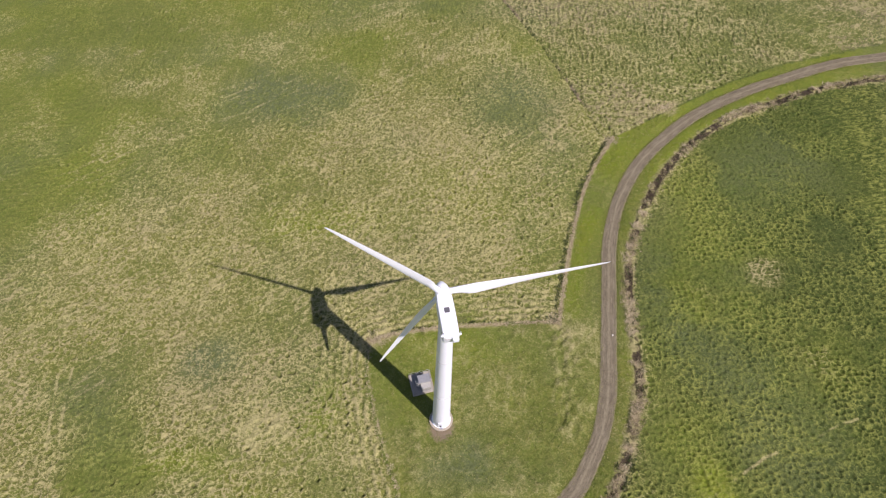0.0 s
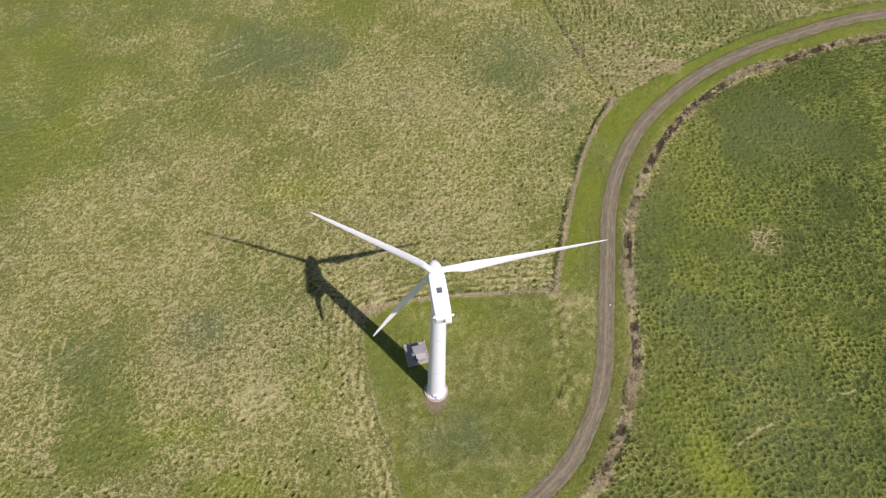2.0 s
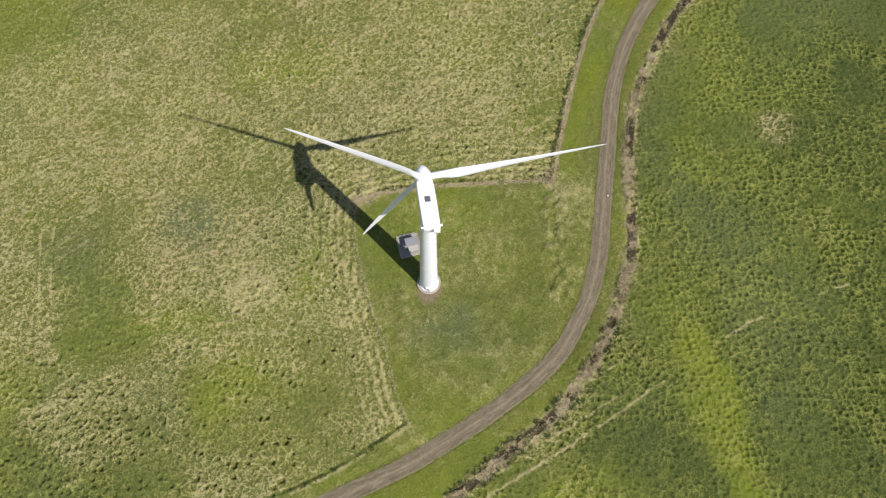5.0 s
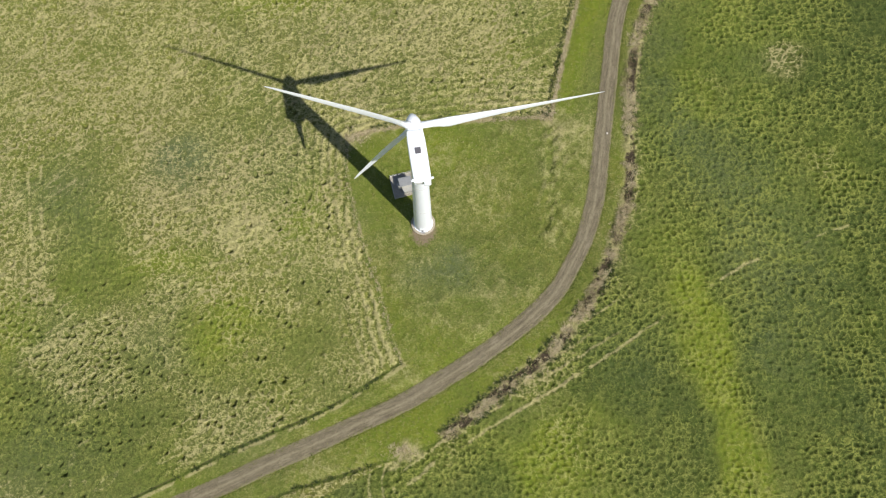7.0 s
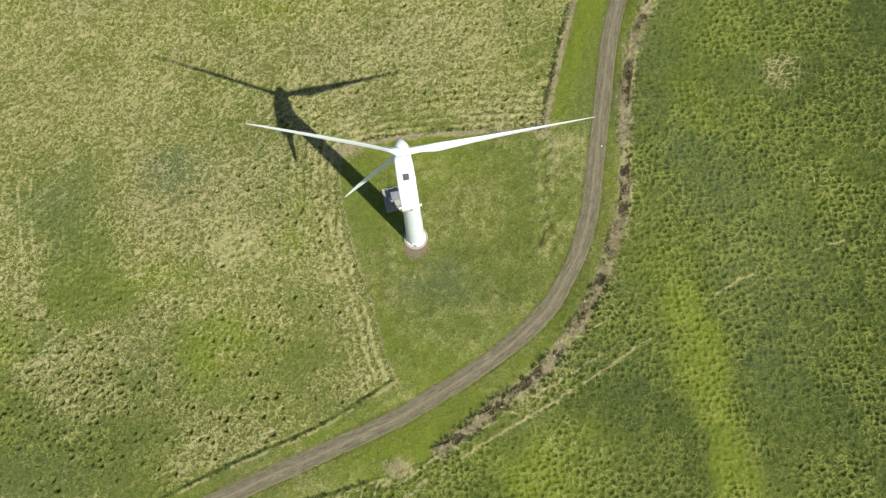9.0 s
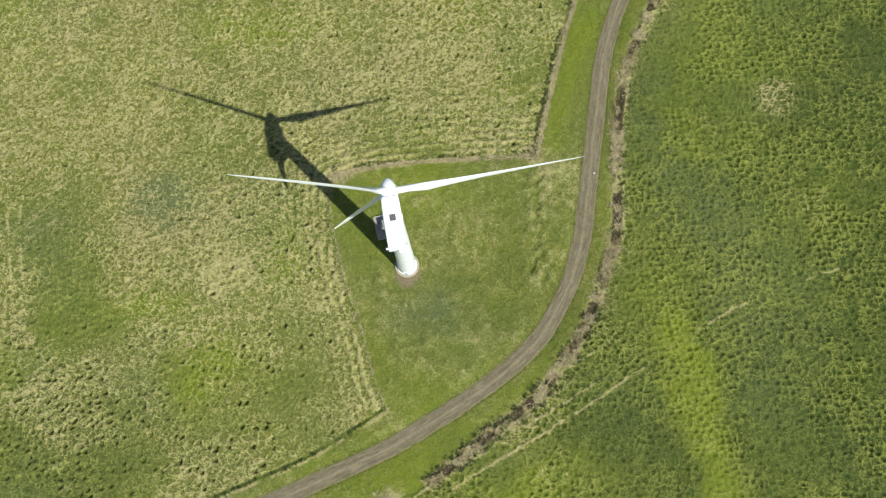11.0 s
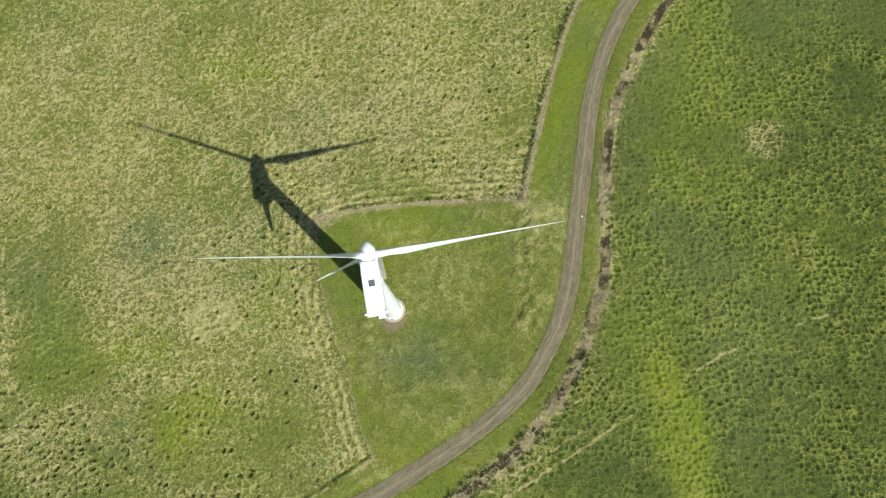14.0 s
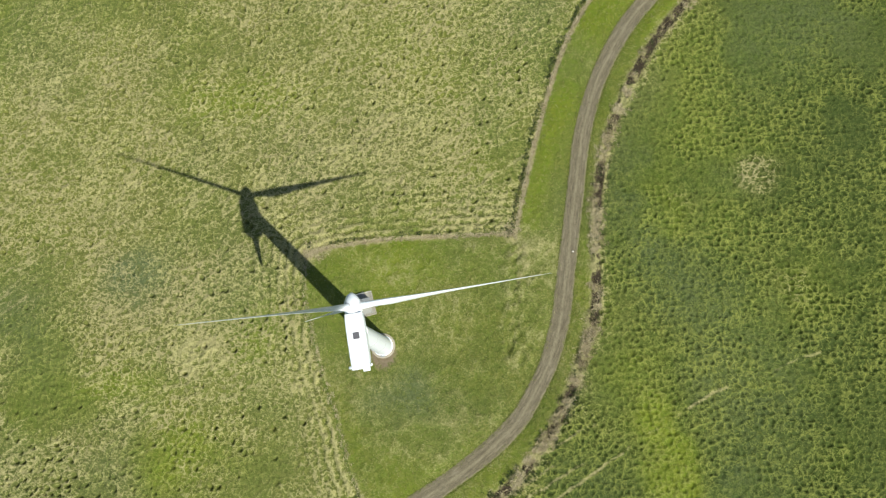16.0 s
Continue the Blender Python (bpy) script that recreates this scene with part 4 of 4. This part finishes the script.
def build_grass():
    # long grass on the rims between the hollows
    x, y = scatter(620000, -118, 112, -56, 132)
    plot, east, north, west = where(x, y)
    found = sward(x, y, east, north)
    net = found[2] * (1 - found[0])
    m = ~plot & (rng.uniform(0, 1, len(x)) < 0.05 + np.where(east, 0.22, 0.14) * net ** 1.5)
    x, y = x[m], y[m]
    g = land(x, y)
    for key, label in (("west", "straw-tipped tussock grass of the wide rough field"), ("east", "lush green tussock grass of the damp field"), ("north", "brownish tussock grass of the upper field")):
        m = g[key]
        tone = np.clip(0.28 + g["net"][m] * (0.15 + 0.6 * g["dry"][m]) + 0.2 * g["straw"][m], 0, 1) if key != "east" else np.clip(0.3 + 0.25 * g["net"][m] + 0.4 * g["straw"][m], 0, 1)
        tufts("tussock_grass", x[m], y[m], g["z"][m], rng.uniform(0.16, 0.34, m.sum()), tone, BLADES_FIELD, label, "grass", 5)
    # short turf on the plot
    x, y = scatter(105000, -45, 60, -52, 90)
    g = land(x, y)
    m = g["plot"] & (g["d_track"] > 1.9) & (np.hypot(x, y) > 3.4) & (np.hypot(x + 3.85, y - 7.55) > 3.2) & (rng.uniform(0, 1, len(x)) < 0.8)
    tufts("turf", x[m], y[m], g["z"][m], rng.uniform(0.12, 0.34, m.sum()), np.clip(rng.normal(0.36, 0.14, m.sum()) + 0.5 * g["straw"][m] + 0.2 * g["lush"][m], 0, 1), BLADES_FIELD, "short green turf of the plot around the tower", "grass", 5)
    # dead brush along the track: bleached stalks, coloured darker in the gaps as shade, and low dark bushes among them
    x, y = along(BRUSH, 9500, 0.68)
    holes = step(fractal(x, y, 1.9, 211, 3), 0.38, 0.54) * step(fractal(x, y, 9, 213, 2), 0.1, 0.45)
    m = (fractal(x, y, 3.5, 77, 3) > 0.36) & (rng.uniform(0, 1, len(x)) > 0.85 * holes)
    x, y, holes = x[m], y[m], holes[m]
    g = land(x, y)
    tufts("dead_brush", x, y, g["z"], rng.uniform(0.25, 0.6, len(x)), np.clip(0.7 + 1.4 * (fractal(x, y, 5, 171, 3) - 0.5) - 0.5 * holes + rng.normal(0, 0.2, len(x)), 0, 1), BLADES_DRY, "strip of dead pinkish-brown brush along the track", "brush", 9, 0.9, 0.15, (0.5, 1.2))
    # straw seams along the field's edges
    x, y = (np.concatenate(v) for v in zip(along(EDGE_NORTH, 1500, 0.22), along(EDGE_PLOT, 800, 0.2), along(EDGE_WEST, 260, 0.3), (rng.normal(-13.6, 1.5, 170), rng.normal(17.6, 0.9, 170)), (rng.normal(24.0, 0.9, 110), rng.normal(21.4, 0.8, 110)), (rng.normal(43.3, 1.2, 150), rng.normal(72, 1.0, 150)), (rng.normal(-4, 1.3, 160), rng.normal(-41.9, 0.7, 160)), (rng.normal(58.5, 1.4, 170), rng.normal(82.5, 0.9, 170))))
    g = land(x, y)
    tufts("dry_seam", x, y, g["z"], rng.uniform(0.2, 0.45, len(x)), np.clip(rng.normal(0.8, 0.22, len(x)), 0, 1), BLADES_DRY, "bleached dry grass along the field's edge", "grass", 8, 0.9, 0.17, (0.5, 1.2))
    # dark rank growth along the south edge, the ditches and the brush
    south_brush = [p for p in BRUSH if p[1] < -8]
    x, y = (np.concatenate(v) for v in zip(along(EDGE_SOUTH, 850, 0.2), along(DITCH, 900, 0.28), along([(a - 1.1, b + 0.1) for a, b in EDGE_NORTH], 480, 0.3), along([(a, b + 1.0) for a, b in EDGE_PLOT], 200, 0.3), along(FIELD_LINE, 420, 0.26), along(BRUSH, 900, 0.7), along([(a + 1.3, b - 0.8) for a, b in south_brush], 420, 0.45), along([(a - 1.0, b + 0.9) for a, b in south_brush], 420, 0.35)))
    m = fractal(x, y, 1.9, 231, 2) > 0.44
    x, y = x[m], y[m]
    g = land(x, y)
    tufts("ditch_growth", x, y, g["z"], rng.uniform(0.22, 0.55, len(x)), np.clip(rng.normal(0.35, 0.22, len(x)), 0, 1), BLADES_HEDGE, "dark rank growth in a narrow ditch", "grass", 9)
    # grass creeping over the track's edges
    x, y = along([p for p in TRACK if -60 < p[0] < 110], 9000, 0.0)
    off = rng.normal(0, 0.28, len(x)) + 1.75
    d = rng.choice([-1, 1], len(x))
    p = np.array(TRACK)
    i = np.argmin((p[None, :, 0] - x[:, None]) ** 2 + (p[None, :, 1] - y[:, None]) ** 2, axis=1)
    w = np.gradient(p, axis=0)
    w /= np.linalg.norm(w, axis=1)[:, None]
    x, y = x + w[i, 1] * off * d, y - w[i, 0] * off * d
    g = land(x, y)
    tufts("verge_grass", x, y, np.maximum(g["z"], slope(x, y)), rng.uniform(0.12, 0.3, len(x)), np.clip(rng.normal(0.4, 0.2, len(x)), 0, 1), BLADES_FIELD, "short grass creeping over the track's edges", "grass", 6)


build_grass()
